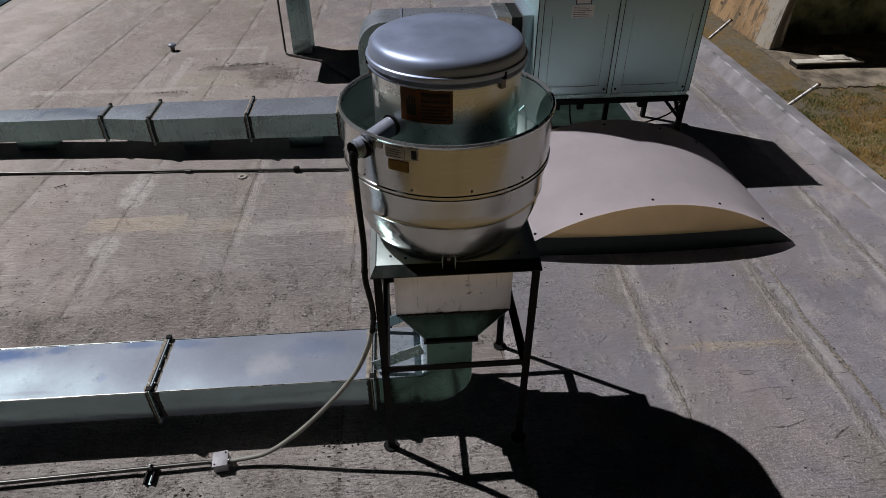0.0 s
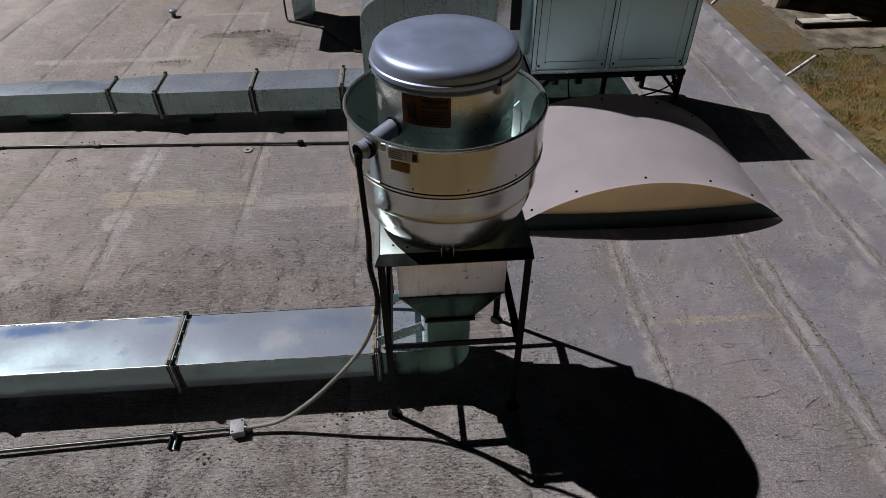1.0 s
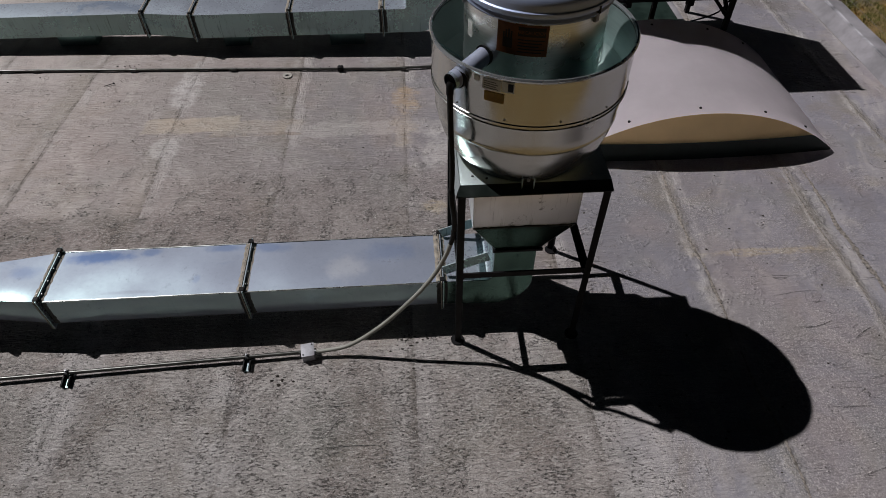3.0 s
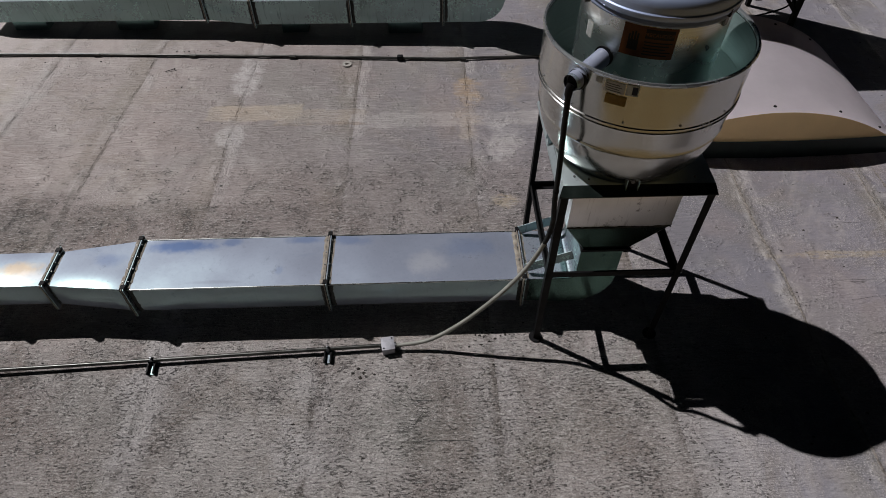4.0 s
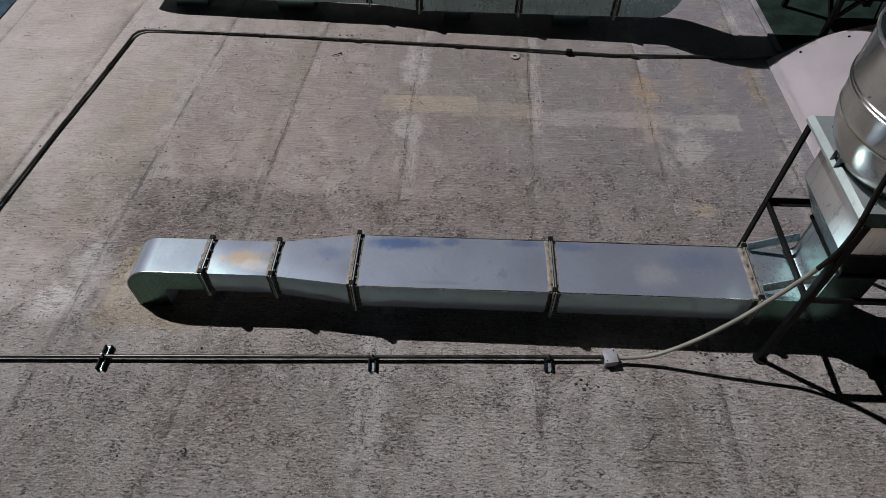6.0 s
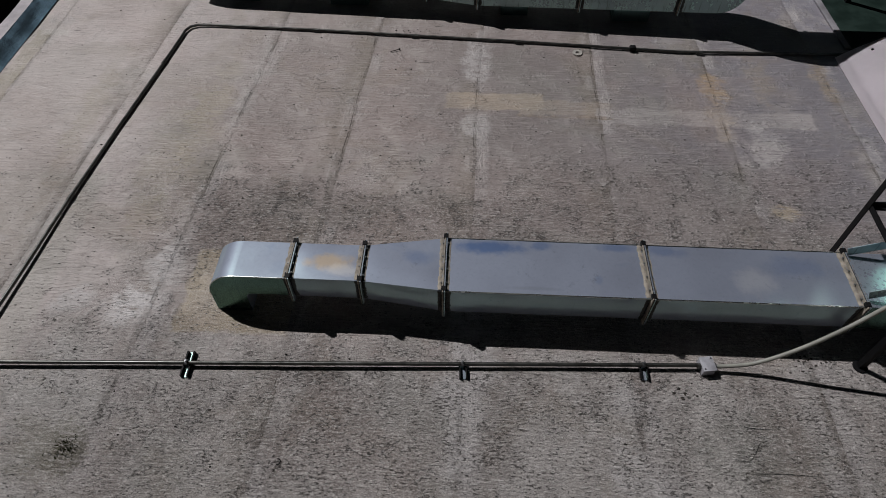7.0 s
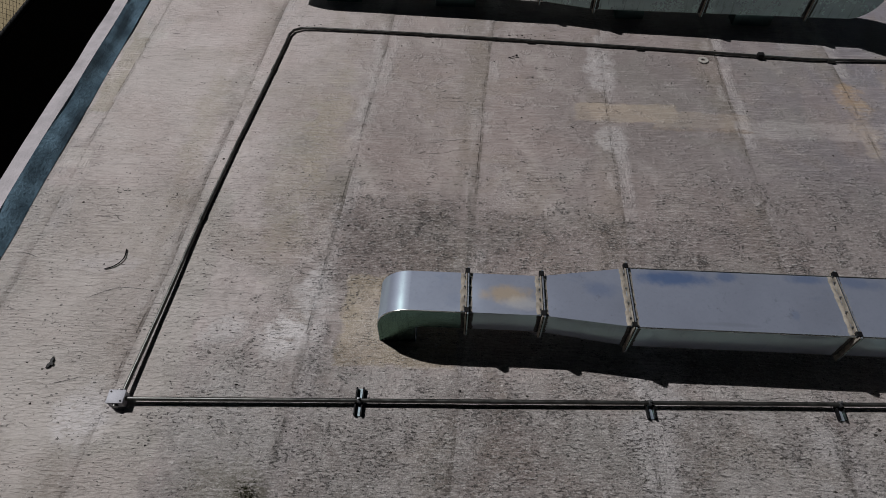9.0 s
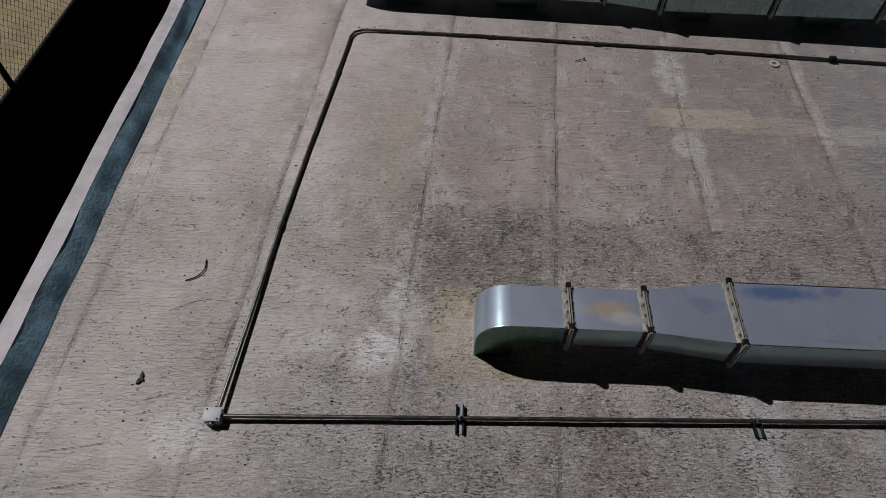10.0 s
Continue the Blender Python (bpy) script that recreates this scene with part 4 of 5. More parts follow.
            bm.faces.new((up[k], low[k], low[q], up[q]))
    bmesh.ops.recalc_face_normals(bm, faces=bm.faces[:])
    return bm


gb = bmesh.new()
prof = [(-900, -0.5), (-60, -0.5), (-20, -0.5), (-12, -0.5), (-8.35, -0.5), (-8.34, GROUND - 0.4), (-6.9, GROUND - 0.4), (4.5, GROUND), (8, GROUND), (14, GROUND), (30, GROUND), (900, GROUND)]
ys = [-900, -60, -20, -5, 0, 5, 10, 15, 20, 60, 900]
grid = [[gb.verts.new((x, y, z)) for x, z in prof] for y in ys]
for a, b in zip(grid, grid[1:]):
    for k in range(len(prof) - 1):
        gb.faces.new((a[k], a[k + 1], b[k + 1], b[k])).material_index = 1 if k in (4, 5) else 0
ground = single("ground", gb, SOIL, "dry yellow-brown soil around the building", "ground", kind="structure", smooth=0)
# Second material puts the trench's shade into its wall and floor colour
ground.data.materials.append(DEEP_SHADE)
single("sand_yard", box(-40, -8.37, -20, 60, -0.52, -0.49), SAND, "pale sandy yard behind the fence", "ground", kind="structure", smooth=0)
single("bare_soil", box(4.4, 13.0, 9.2, 24, GROUND - 0.1, GROUND + 0.004), BED, "brown bare soil between the roof and the house", "ground", kind="structure", smooth=0)
single("concrete_apron", smashed_slab(9.62, 18, 10.75, 13.6), APRON, "stained cracked concrete apron at the foot of the wall", "pavement", kind="structure", smooth=0)

# neighbouring house and its step
house = thing("neighbouring_house", (10.0, 13.3, GROUND), "old concrete house with stained flaking render", "house")
part("wall", box(10.06, 10.15, 13.3, 24, GROUND - 0.3, -0.3, 0.012), WALL, house, "stained flaking rendered wall")
part("wall_foot", wall_foot(9.76, 10.062, 13.3, 24.0), WALL, house, "flared crumbling foot of the rendered wall")
part("back_wall", box(10.15, 23.7, 14.4, 14.7, GROUND - 0.3, -0.3), MOSSY, house, "dark mossy back wall of the open bay")
part("side_wall", box(23.7, 24, 13.4, 18.0, GROUND - 0.3, -0.3), WALL, house)
part("roof", box(9.95, 24.1, 12.8, 24.2, -0.299, -0.1, 0.02), CONCRETE, house, "flat concrete roof")
step = thing("concrete_step", (10.6, 12.0, GROUND), "broken concrete slab step beside the apron", "step")
part("slab", box(9.79, 11.5, 11.91, 12.2, GROUND + 0.145, GROUND + 0.18, 0.012), STEP, step)
part("slab", box(10.55, 11.2, 12.03, 12.33, GROUND + 0.184, GROUND + 0.205, 0.008), STEP, step, "pale loose slab")
# Near-black block in place of the unlit void below the slab
part("footing", box(9.83, 11.46, 11.94, 12.3, GROUND, GROUND + 0.144), DEEP_SHADE, step, "dark footing standing for the shaded gap under the slab")

# rubble and fallen leaves along the foot of the wall
rb = bmesh.new()
rng = random.Random(21)
for k in range(2600):
    f = rng.random()
    if f < 0.45:
        x, y = rng.gauss(9.15, 0.36), rng.gauss(11.85, 0.13)
    elif f < 0.75:
        x, y = rng.gauss(9.62, 0.12), rng.uniform(11.4, 17)
    else:
        x, y = rng.uniform(6.5, 11.6), rng.uniform(10.6, 13.5)
    r = rng.uniform(0.006, 0.022) * (1.5 if rng.random() < 0.08 else 1.0)
    z = GROUND + (0.03 if x > 9.64 and y > 10.8 else 0.0)
    a = rng.uniform(0, 6.28)
    base = [rb.verts.new((x + r * math.cos(a + q) * rng.uniform(0.6, 1.2), y + r * math.sin(a + q) * rng.uniform(0.6, 1.2), z)) for q in (0, 1.6, 3.1, 4.7)]
    tip = rb.verts.new((x + rng.uniform(-r, r) * 0.4, y + rng.uniform(-r, r) * 0.4, z + r * rng.uniform(0.3, 0.9)))
    for q in range(4):
        rb.faces.new((base[q], base[(q + 1) % 4], tip))
single("rubble", rb, RUBBLE, "crumbled render and dry leaves on the soil", "rubble", kind="stuff", smooth=0)

# grass
gm = bmesh.new()
rng = random.Random(5)
for k in range(110000):
    x, y = rng.uniform(5.6, 13.5), rng.uniform(2.5, 12.0)
    tuft = noise.noise((x * 1.9, y * 1.9, 2)) + noise.noise((x * 5, y * 5, 8)) * 0.6
    if tuft + rng.uniform(-0.25, 0.25) < -0.34 or y > 10.6 + noise.noise((x * 2, y, 3)) * 0.5:
        continue
    a, h, w = rng.uniform(0, 6.28), rng.uniform(0.02, 0.06) * (1 + max(0, tuft) * 1.6), rng.uniform(0.004, 0.010)
    dx, dy = math.cos(a) * w, math.sin(a) * w
    lx, ly = rng.uniform(-1, 1) * h * 0.6, rng.uniform(-1, 1) * h * 0.6
    gm.faces.new([gm.verts.new(p) for p in ((x - dx, y - dy, GROUND), (x + dx, y + dy, GROUND), (x + lx, y + ly, GROUND + h))])
gme = bpy.data.meshes.new("grass")
gm.to_mesh(gme)
gm.free()
gme.materials.append(GRASS)
tagged(new("grass", gme), "patchy dry and green grass on the soil", "grass", kind="stuff")

# outriggers with wire along the east kerb
FEET = ((Vector((4.50, 4.09, 0.115)), Vector((4.765, 4.09, 0.35))), (Vector((4.575, 6.405, 0.115)), Vector((4.822, 6.405, 0.363))))
for a, b in FEET:
    post = thing("wire_outrigger", a, "worn galvanised pipe outrigger leaning out over the kerb", "fence post", "outriggers on the kerb")
    part("pipe", tube([a, b], 0.022, 16), WHITE_PIPE, post)
    part("cap", tube([b, b + (b - a).normalized() * 0.018], 0.025, 16), RUST, post, "rusty end cap")
    for f in (0.22, 0.5, 0.8):
        q, d = a.lerp(b, f), (b - a).normalized() * 0.007
        part("wire_clip", tube([q - d, q + d], 0.026, 16), ZINC, post, "zinc wire clip")
for f in (0.22, 0.5, 0.8):
    a, b = FEET[0][0].lerp(FEET[0][1], f), FEET[1][0].lerp(FEET[1][1], f)
    across = Vector((-0.02, 0, 0.024))
    single("fence_wire", tube([a + across + (b - a) * ((y - 4.09) / 2.315) for y in range(-2, 13)], 0.0014, 6), ZINC, "thin galvanised wire strung along the outriggers", "wire", "wires on the outriggers")

# chain-link fence by the sandy yard
fence = thing("chain_link_fence", (-8.36, 4, -0.5), "chain-link fence with a dark rail beside the sandy yard", "fence")
part("bottom_rail", tube([(-8.36, -6, -0.46), (-8.36, 14, -0.46)], 0.03, 10), BLACK, fence, "dark bottom rail")
part("top_rail", tube([(-8.36, -6, 1.7), (-8.36, 14, 1.7)], 0.025, 10), BLACK, fence, "dark top rail")
for y in (-3.4, 0.0, 3.03, 6.4, 9.8):
    part("post", tube([(-8.36, y, -0.5), (-8.36, y, 1.72)], 0.03, 10), BLACK, fence, "dark post")
wm = bmesh.new()
for k in range(-36, 210):
    for s in (-1, 1):
        y0 = -6 + k * 0.075
        a, b = Vector((-8.36 + s * 0.002, y0 if s > 0 else y0 + 2.14, -0.45)), Vector((-8.36 + s * 0.002, y0 + 2.14 if s > 0 else y0, 1.69))
        bar(a, b, 0.0026, 0.0026, wm, (1, 0, 0))
tagged(part("mesh", wm, PIPE, fence, "woven wire mesh", 0), kind="stuff")

# ---- the exhaust duct on the near side ----
duct = thing("exhaust_duct", (-2, 0.37, 0), "galvanised sheet exhaust duct running along the roof", "duct")
WIDE, SLIM = (0.18, 0.58, 0.15, 0.365), (0.228, 0.498, 0.185, 0.365)
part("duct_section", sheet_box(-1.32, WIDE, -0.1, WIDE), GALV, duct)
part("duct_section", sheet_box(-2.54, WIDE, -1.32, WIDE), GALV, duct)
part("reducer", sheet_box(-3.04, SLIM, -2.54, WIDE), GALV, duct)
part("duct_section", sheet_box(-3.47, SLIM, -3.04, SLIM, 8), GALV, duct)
for x, e in ((-0.1, WIDE), (-1.32, WIDE), (-2.54, WIDE), (-3.04, SLIM), (-3.47, SLIM)):
    flange(x, e, duct)
nose = [(-3.47, 0.365), (-3.80, 0.365)] + arc(-3.80, 0.175, 0.19, 90, 180, 12) + [(-3.99, 0.0), (-3.765, 0.0), (-3.765, 0.15)] + arc(-3.73, 0.15, 0.035, 180, 90, 5) + [(-3.47, 0.185)]
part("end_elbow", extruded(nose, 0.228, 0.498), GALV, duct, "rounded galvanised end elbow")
part("elbow_cheek", extruded([(-3.475, 0.361), (-3.80, 0.361)] + arc(-3.80, 0.175, 0.186, 90, 180, 12) + [(-3.986, 0.002), (-3.769, 0.002), (-3.769, 0.15)] + arc(-3.73, 0.15, 0.039, 180, 90, 5) + [(-3.475, 0.189)], 0.2255, 0.2278), CHEEK, duct, "dark green side sheet of the end elbow")
part("elbow_seam", tube([(-3.47, 0.2265, 0.364), (-3.80, 0.2265, 0.364)] + [(x, 0.2265, z) for x, z in arc(-3.80, 0.175, 0.189, 90, 180, 12)], 0.0035, 8), ALU_SATIN, duct, "rolled bright lip")
heel = [(-0.1, 0.365), (0.17, 0.365)] + arc(0.17, 0.405, 0.04, -90, 0, 6) + [(0.21, 0.653), (0.46, 0.653), (0.46, 0.36)] + arc(0.20, 0.36, 0.26, 0, -90, 12, 0.235) + [(-0.1, 0.15)]
# Thin overlay: the shaded south side of the heel as a darker sheet
part("heel_cheek", extruded([(-0.095, 0.361), (0.17, 0.361)] + arc(0.17, 0.405, 0.044, -90, 0, 6) + [(0.214, 0.645), (0.456, 0.645), (0.456, 0.36)] + arc(0.20, 0.36, 0.256, 0, -90, 12, 0.231) + [(-0.095, 0.154)], 0.1765, 0.1797), CHEEK, duct, "stained side sheet of the heel elbow, darkened for its shade")
part("heel_elbow", extruded(heel, 0.18, 0.58), GALV_OLD, duct, "scuffed galvanised heel elbow")
for y, dz in ((0.232, 0.012), (0.56, 0.0)):
    part("brace_strip", extruded([(-0.072, 0.366 + dz), (0.20, 0.478 + dz), (0.174, 0.548 + dz), (-0.102, 0.432 + dz)], y - 0.002, y + 0.002), GALV_OLD, duct, "flat sheet brace between duct and elbow")
for y in (0.178, 0.582):
    part("seam_lip", tube([(-2.53, y, 0.364), (-0.11, y, 0.364)], 0.0045, 8), ALU_SATIN, duct, "rolled bright lip")


# ---- the roof fan and its stand ----
stand = thing("fan_stand", (0.36, 0.37, 0), "black angle-iron stand with a galvanised top plate", "stand")
L, R, F, B, TOP = -0.03, 0.735, -0.02, 0.745, 1.252
corners = ((L, F, 1, 1), (R, F, -1, 1), (L, B, 1, -1), (R, B, -1, -1))
for x, y, i, j in corners:
    leg = part("leg", angle_iron((x, y, 0.008), (x, y, TOP), 0.038, 0.005, ((i, 0, 0), (0, j, 0))), BLACK, stand)
    part("foot", lathe([(0.0, 0.0), (0.042, 0.0), (0.042, 0.008), (0.0, 0.008)], x + i * 0.015, y + j * 0.015, 20), BLACK, leg, "round steel foot plate")
for a, b, inw in (((L, F + 0.006, 0.62), (R, F + 0.006, 0.62), ((0, 0, 1), (0, 1, 0))), ((L, B - 0.006, 0.625), (R, B - 0.006, 0.625), ((0, 0, 1), (0, -1, 0))),
                  ((L + 0.006, F, 0.62), (L + 0.006, B, 0.625), ((0, 0, 1), (1, 0, 0))), ((R - 0.006, F, 0.62), (R - 0.006, B, 0.625), ((0, 0, 1), (-1, 0, 0)))):
    part("cross_bar", angle_iron(a, b, 0.038, 0.005, inw), BLACK, stand)
for x0, x1, y0, y1 in ((L, R, F, F + 0.04), (L, R, B - 0.04, B), (L, L + 0.04, F + 0.04, B - 0.04), (R - 0.04, R, F + 0.04, B - 0.04)):
    part("top_frame", box(x0, x1, y0, y1, TOP, TOP + 0.006), BLACK, stand)
plate = part("top_plate", box(L + 0.012, R + 0.008, F + 0.052, B + 0.008, 1.2585, 1.280, 0.003), PLATE, stand, "galvanised curb cap")
front = bmesh.new()
a = [front.verts.new(p) for p in ((L - 0.012, F - 0.012, 1.262), (R + 0.006, F - 0.012, 1.262), (R + 0.006, F + 0.053, 1.281), (L + 0.010, F + 0.053, 1.283), (L - 0.012, F - 0.012, 1.257), (R + 0.006, F - 0.012, 1.257))]
front.faces.new(a[:4])
front.faces.new((a[4], a[5], a[1], a[0]))
part("front_lip", front, SKIRT, stand, "black front lip of the cap")
side = bmesh.new()
a = [side.verts.new(p) for p in ((L - 0.014, F - 0.012, 1.262), (L - 0.014, B + 0.010, 1.262), (L + 0.012, B + 0.010, 1.287), (L + 0.012, F + 0.050, 1.287), (L - 0.014, F - 0.012, 1.247), (L - 0.014, B + 0.010, 1.247))]
side.faces.new((a[0], a[3], a[2], a[1]))
side.faces.new((a[4], a[0], a[1], a[5]))
part("side_lip", side, PLATE, stand, "bright folded side lip of the cap")
for x, y in ((0.05, 0.10), (0.12, 0.08), (0.65, 0.08), (0.05, 0.66)):
    part("screw", lathe([(0.0, 1.288), (0.006, 1.286), (0.007, 1.2795)], x, y, 10), ZINC, plate)

hopper = thing("fan_transition", (0.335, 0.38, 0.65), "stained galvanised transition box below the fan", "duct")
part("upper_box", box(0.06, 0.63, 0.08, 0.66, 0.925, 1.251, 0.003), GALV_PANEL, hopper, "grey galvanised box, stained")
hb = bmesh.new()
lo = [hb.verts.new(p) for p in ((0.21, 0.155, 0.662), (0.468, 0.155, 0.662), (0.468, 0.585, 0.662), (0.21, 0.585, 0.662))]
hi = [hb.verts.new(p) for p in ((0.062, 0.082, 0.926), (0.628, 0.082, 0.926), (0.628, 0.658, 0.926), (0.062, 0.658, 0.926))]
for k in range(4):
    hb.faces.new((lo[k], lo[(k + 1) % 4], hi[(k + 1) % 4], hi[k]))
hb.faces.new(lo[::-1])
hb.faces.new(hi)
part("bead", smear(0.062, 0.628, 0.919, 0.931, lambda u, v, w: (u, 0.0795 - w, v), 40, 2.2), TAR, hopper, "black lumpy sealant bead")
fb = bmesh.new()
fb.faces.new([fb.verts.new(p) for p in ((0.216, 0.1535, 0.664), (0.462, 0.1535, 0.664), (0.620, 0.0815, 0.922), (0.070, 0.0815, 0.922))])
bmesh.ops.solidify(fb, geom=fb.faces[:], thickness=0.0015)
# Overlay that puts the funnel front's shade into its colour
part("taper_front", fb, CHEEK, hopper, "stained front of the funnel, darkened for its shade")
part("taper", hb, GALV_OLD, hopper, "tapered galvanised funnel")
part("collar", box(0.195, 0.485, 0.14, 0.60, 0.652, 0.670), BLACK, hopper, "dark collar")

CX, CY = 0.335, 0.378
fan = thing("roof_exhaust_fan", (CX, CY, 1.268), "spun aluminium upblast exhaust fan with a lidded motor housing", "fan")


def shell(outer, thick):
    return outer + [(max(r - thick, 0.0), z) for r, z in reversed(outer)]


part("base", lathe([(0.322, 1.269), (0.332, 1.274), (0.340, 1.288), (0.357, 1.308), (0.385, 1.342), (0.408, 1.384), (0.425, 1.430), (0.440, 1.480), (0.445, 1.530), (0.439, 1.530), (0.40, 1.38), (0.31, 1.269)], CX, CY), ALU, fan, "spun aluminium base")
lower = [(0.439, 1.528), (0.450, 1.532), (0.453, 1.539), (0.450, 1.547), (0.449, 1.553), (0.454, 1.60), (0.460, 1.65), (0.464, 1.681)]
part("lower_bowl", lathe(shell(lower, 0.004), CX, CY), ALU, fan, "ribbed spun aluminium lower bowl")
upper = [(0.464, 1.680), (0.471, 1.682), (0.472, 1.688), (0.4665, 1.692), (0.4665, 1.697), (0.472, 1.701), (0.472, 1.707), (0.467, 1.711), (0.468, 1.80), (0.468, 1.92)]
bowl = part("windband", lathe(shell(upper, 0.004), CX, CY), ALU, fan, "spun aluminium windband")
part("rim", lathe([(0.462, 1.922), (0.468, 1.918), (0.475, 1.924), (0.477, 1.932), (0.472, 1.939), (0.464, 1.938), (0.460, 1.93), (0.462, 1.922)], CX, CY), ALU_RIM, bowl, "rolled bright rim")
# Separate skin carries the shade inside the windband in its colour
part("inner_skin", lathe([(0.4565, 1.72), (0.459, 1.80), (0.4605, 1.918)], CX, CY), ALU_IN, bowl, "dull inner face, darkened for its shade")
part("inner_funnel", lathe([(0.455, 1.725), (0.43, 1.64), (0.37, 1.60), (0.30, 1.58), (0.0, 1.58)], CX, CY), ALU_IN, fan, "dull inner funnel, darkened for its shade")
part("motor_housing", lathe([(0.318, 1.585), (0.319, 1.8), (0.320, 2.125), (0.30, 2.125)], CX, CY), ALU_SATIN, fan, "satin aluminium motor housing")
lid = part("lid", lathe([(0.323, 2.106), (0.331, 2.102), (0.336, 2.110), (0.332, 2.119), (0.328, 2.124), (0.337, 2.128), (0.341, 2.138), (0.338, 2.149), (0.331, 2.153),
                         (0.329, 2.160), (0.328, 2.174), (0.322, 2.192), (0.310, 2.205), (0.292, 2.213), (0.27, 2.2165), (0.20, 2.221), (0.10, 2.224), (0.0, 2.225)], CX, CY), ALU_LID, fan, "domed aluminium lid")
for q in (-52, 68, 188):
    c, s = math.cos(radians(q)), math.sin(radians(q))
    p, o = Vector((CX + c * 0.328, CY + s * 0.328, 2.12)), Vector((c, s, 0))
    la = part("latch", bar(p + Vector((0, 0, 0.02)), p + Vector((0, 0, -0.045)), 0.022, 0.012, None, o), ZINC, fan, "steel toggle latch")
    part("hook", bar(p + o * 0.010 + Vector((0, 0, 0.024)), p + o * 0.010 + Vector((0, 0, -0.006)), 0.010, 0.008, None, o), BLACK, la)
for q in (-93, -5, 87, 178):
    c, s = math.cos(radians(q)), math.sin(radians(q))
    p, o = Vector((CX + c * 0.352, CY + s * 0.352, 1.268)), Vector((c, s, 0))
    hold = part("hold_down", bar(p, p + Vector((0, 0, 0.078)), 0.058, 0.02, None, o), BLACK, fan, "black hold-down bracket")
    for k in (-1, 1):
        w = Vector((-s, c, 0)) * (0.029 * k)
        part("ear", bar(p + w + o * 0.012, p + w + o * 0.012 + Vector((0, 0, 0.082)), 0.004, 0.03, None, o), GALV_OLD, hold, "worn steel ear")
    part("bolt", tube([p + o * 0.008 + Vector((0, 0, 0.05)), p + o * 0.02 + Vector((0, 0, 0.05))], 0.009, 8), ZINC, hold)
for q in (-20, 30, 100, 160, 220):
    c, s = math.cos(radians(q)), math.sin(radians(q))
    part("strut", bar((CX + c * 0.318, CY + s * 0.318, 1.70), (CX + c * 0.462, CY + s * 0.462, 1.78), 0.008, 0.003), GALV_DARK, fan, "flat dull windband strut")
for k in range(12):
    q = radians(k * 30 + 8)
    part("rivet", lathe([(0, 0.004), (0.004, 0.003), (0.005, 0)], 0, 0, 8), ZINC, bowl).matrix_basis = Matrix.Translation((CX + 0.469 * math.cos(q), CY + 0.469 * math.sin(q), 1.728)) @ Euler((0, radians(90), q)).to_matrix().to_4x4()


def on_cylinder(r, q0, u, z):
    """A place on a cylinder round the fan, u metres along it from the angle q0."""
    q = q0 + u / r
    return (CX + r * math.cos(q), CY + r * math.sin(q), z)


def decal(r, q0, u0, u1, z0, z1, n=14):
    bm = bmesh.new()
    lo = [bm.verts.new(on_cylinder(r, q0, u0 + (u1 - u0) * k / n, z0)) for k in range(n + 1)]
    hi = [bm.verts.new(on_cylinder(r, q0, u0 + (u1 - u0) * k / n, z1)) for k in range(n + 1)]
    for k in range(n):
        bm.faces.new((lo[k], lo[k + 1], hi[k + 1], hi[k]))
    bmesh.ops.solidify(bm, geom=bm.faces[:], thickness=-0.0006)
    return bm


def lettering(name, words, r, q0, u, z, size, material, parent):
    """Raised words bent round the fan's cylinder, from the built-in font."""
    cu = bpy.data.curves.new(name, "FONT")
    cu.body, cu.size, cu.align_x = words, size, "CENTER"
    cu.extrude = 0.0003
    tmp = bpy.data.objects.new(name, cu)
    me = bpy.data.meshes.new_from_object(tmp)
    bpy.data.objects.remove(tmp)
    for v in me.vertices:
        v.co = Vector(on_cylinder(r + v.co.z, q0, u + v.co.x, z + v.co.y))
    me.materials.clear()
    me.materials.append(material)
    ob = new(name, me)
    ob.parent = parent
    return ob


Q = radians(-109)
sign = part("warning_sign", decal(0.3225, Q, -0.112, 0.106, 1.957, 2.094), SIGN, fan, "orange and brown warning sign")
part("sign_panel", decal(0.3232, Q, -0.02, 0.094, 2.044, 2.085), SIGN_DARK, sign, "dark heading panel")
lettering("sign_word", "PRECAUCION", 0.3242, Q, 0.037, 2.055, 0.0205, SIGN, sign)
part("sign_symbol", decal(0.3232, Q, -0.085, -0.042, 1.985, 2.03, 6), SIGN_DARK, sign, "dark palm symbol")
for k, (a, h) in enumerate(((-0.083, 0.022), (-0.072, 0.034), (-0.060, 0.038), (-0.049, 0.030))):
    part("sign_symbol_bar", decal(0.3232, Q, a - 0.003, a + 0.005, 2.0295, 2.03 + h, 3), SIGN_DARK, sign)
for k in range(5):
    part("sign_bar", decal(0.3232, Q, -0.02 + 0.004 * (k % 2), 0.094 - 0.012 * (k % 3), 2.026 - k * 0.0135, 2.0315 - k * 0.0135), SIGN_DARK, sign)
Q2 = radians(-116.5)
st = part("sticker", decal(0.4715, Q2, -0.072, 0.012, 1.862, 1.912), STICKER, bowl, "white maker's sticker with small print")
for k in range(4):
    part("print_bar", decal(0.4723, Q2, -0.066, 0.0 - 0.01 * (k % 2), 1.869 + k * 0.010, 1.873 + k * 0.010, 6), PRINT_GREY, st)
st2 = part("sticker", decal(0.4715, Q2, 0.016, 0.068, 1.866, 1.916), STICKER, bowl, "pale sticker with a dark blue mark")
part("print_bar", decal(0.4723, Q2, 0.042, 0.064, 1.872, 1.910, 4), PRINT_BLUE, st2)
part("sticker", decal(0.4715, Q2, -0.062, 0.028, 1.808, 1.853), STICKER_TAN, bowl, "tan sticker")
part("sticker", decal(0.4715, Q2, -0.115, -0.088, 1.888, 1.912), STICKER, bowl, "small white sticker")
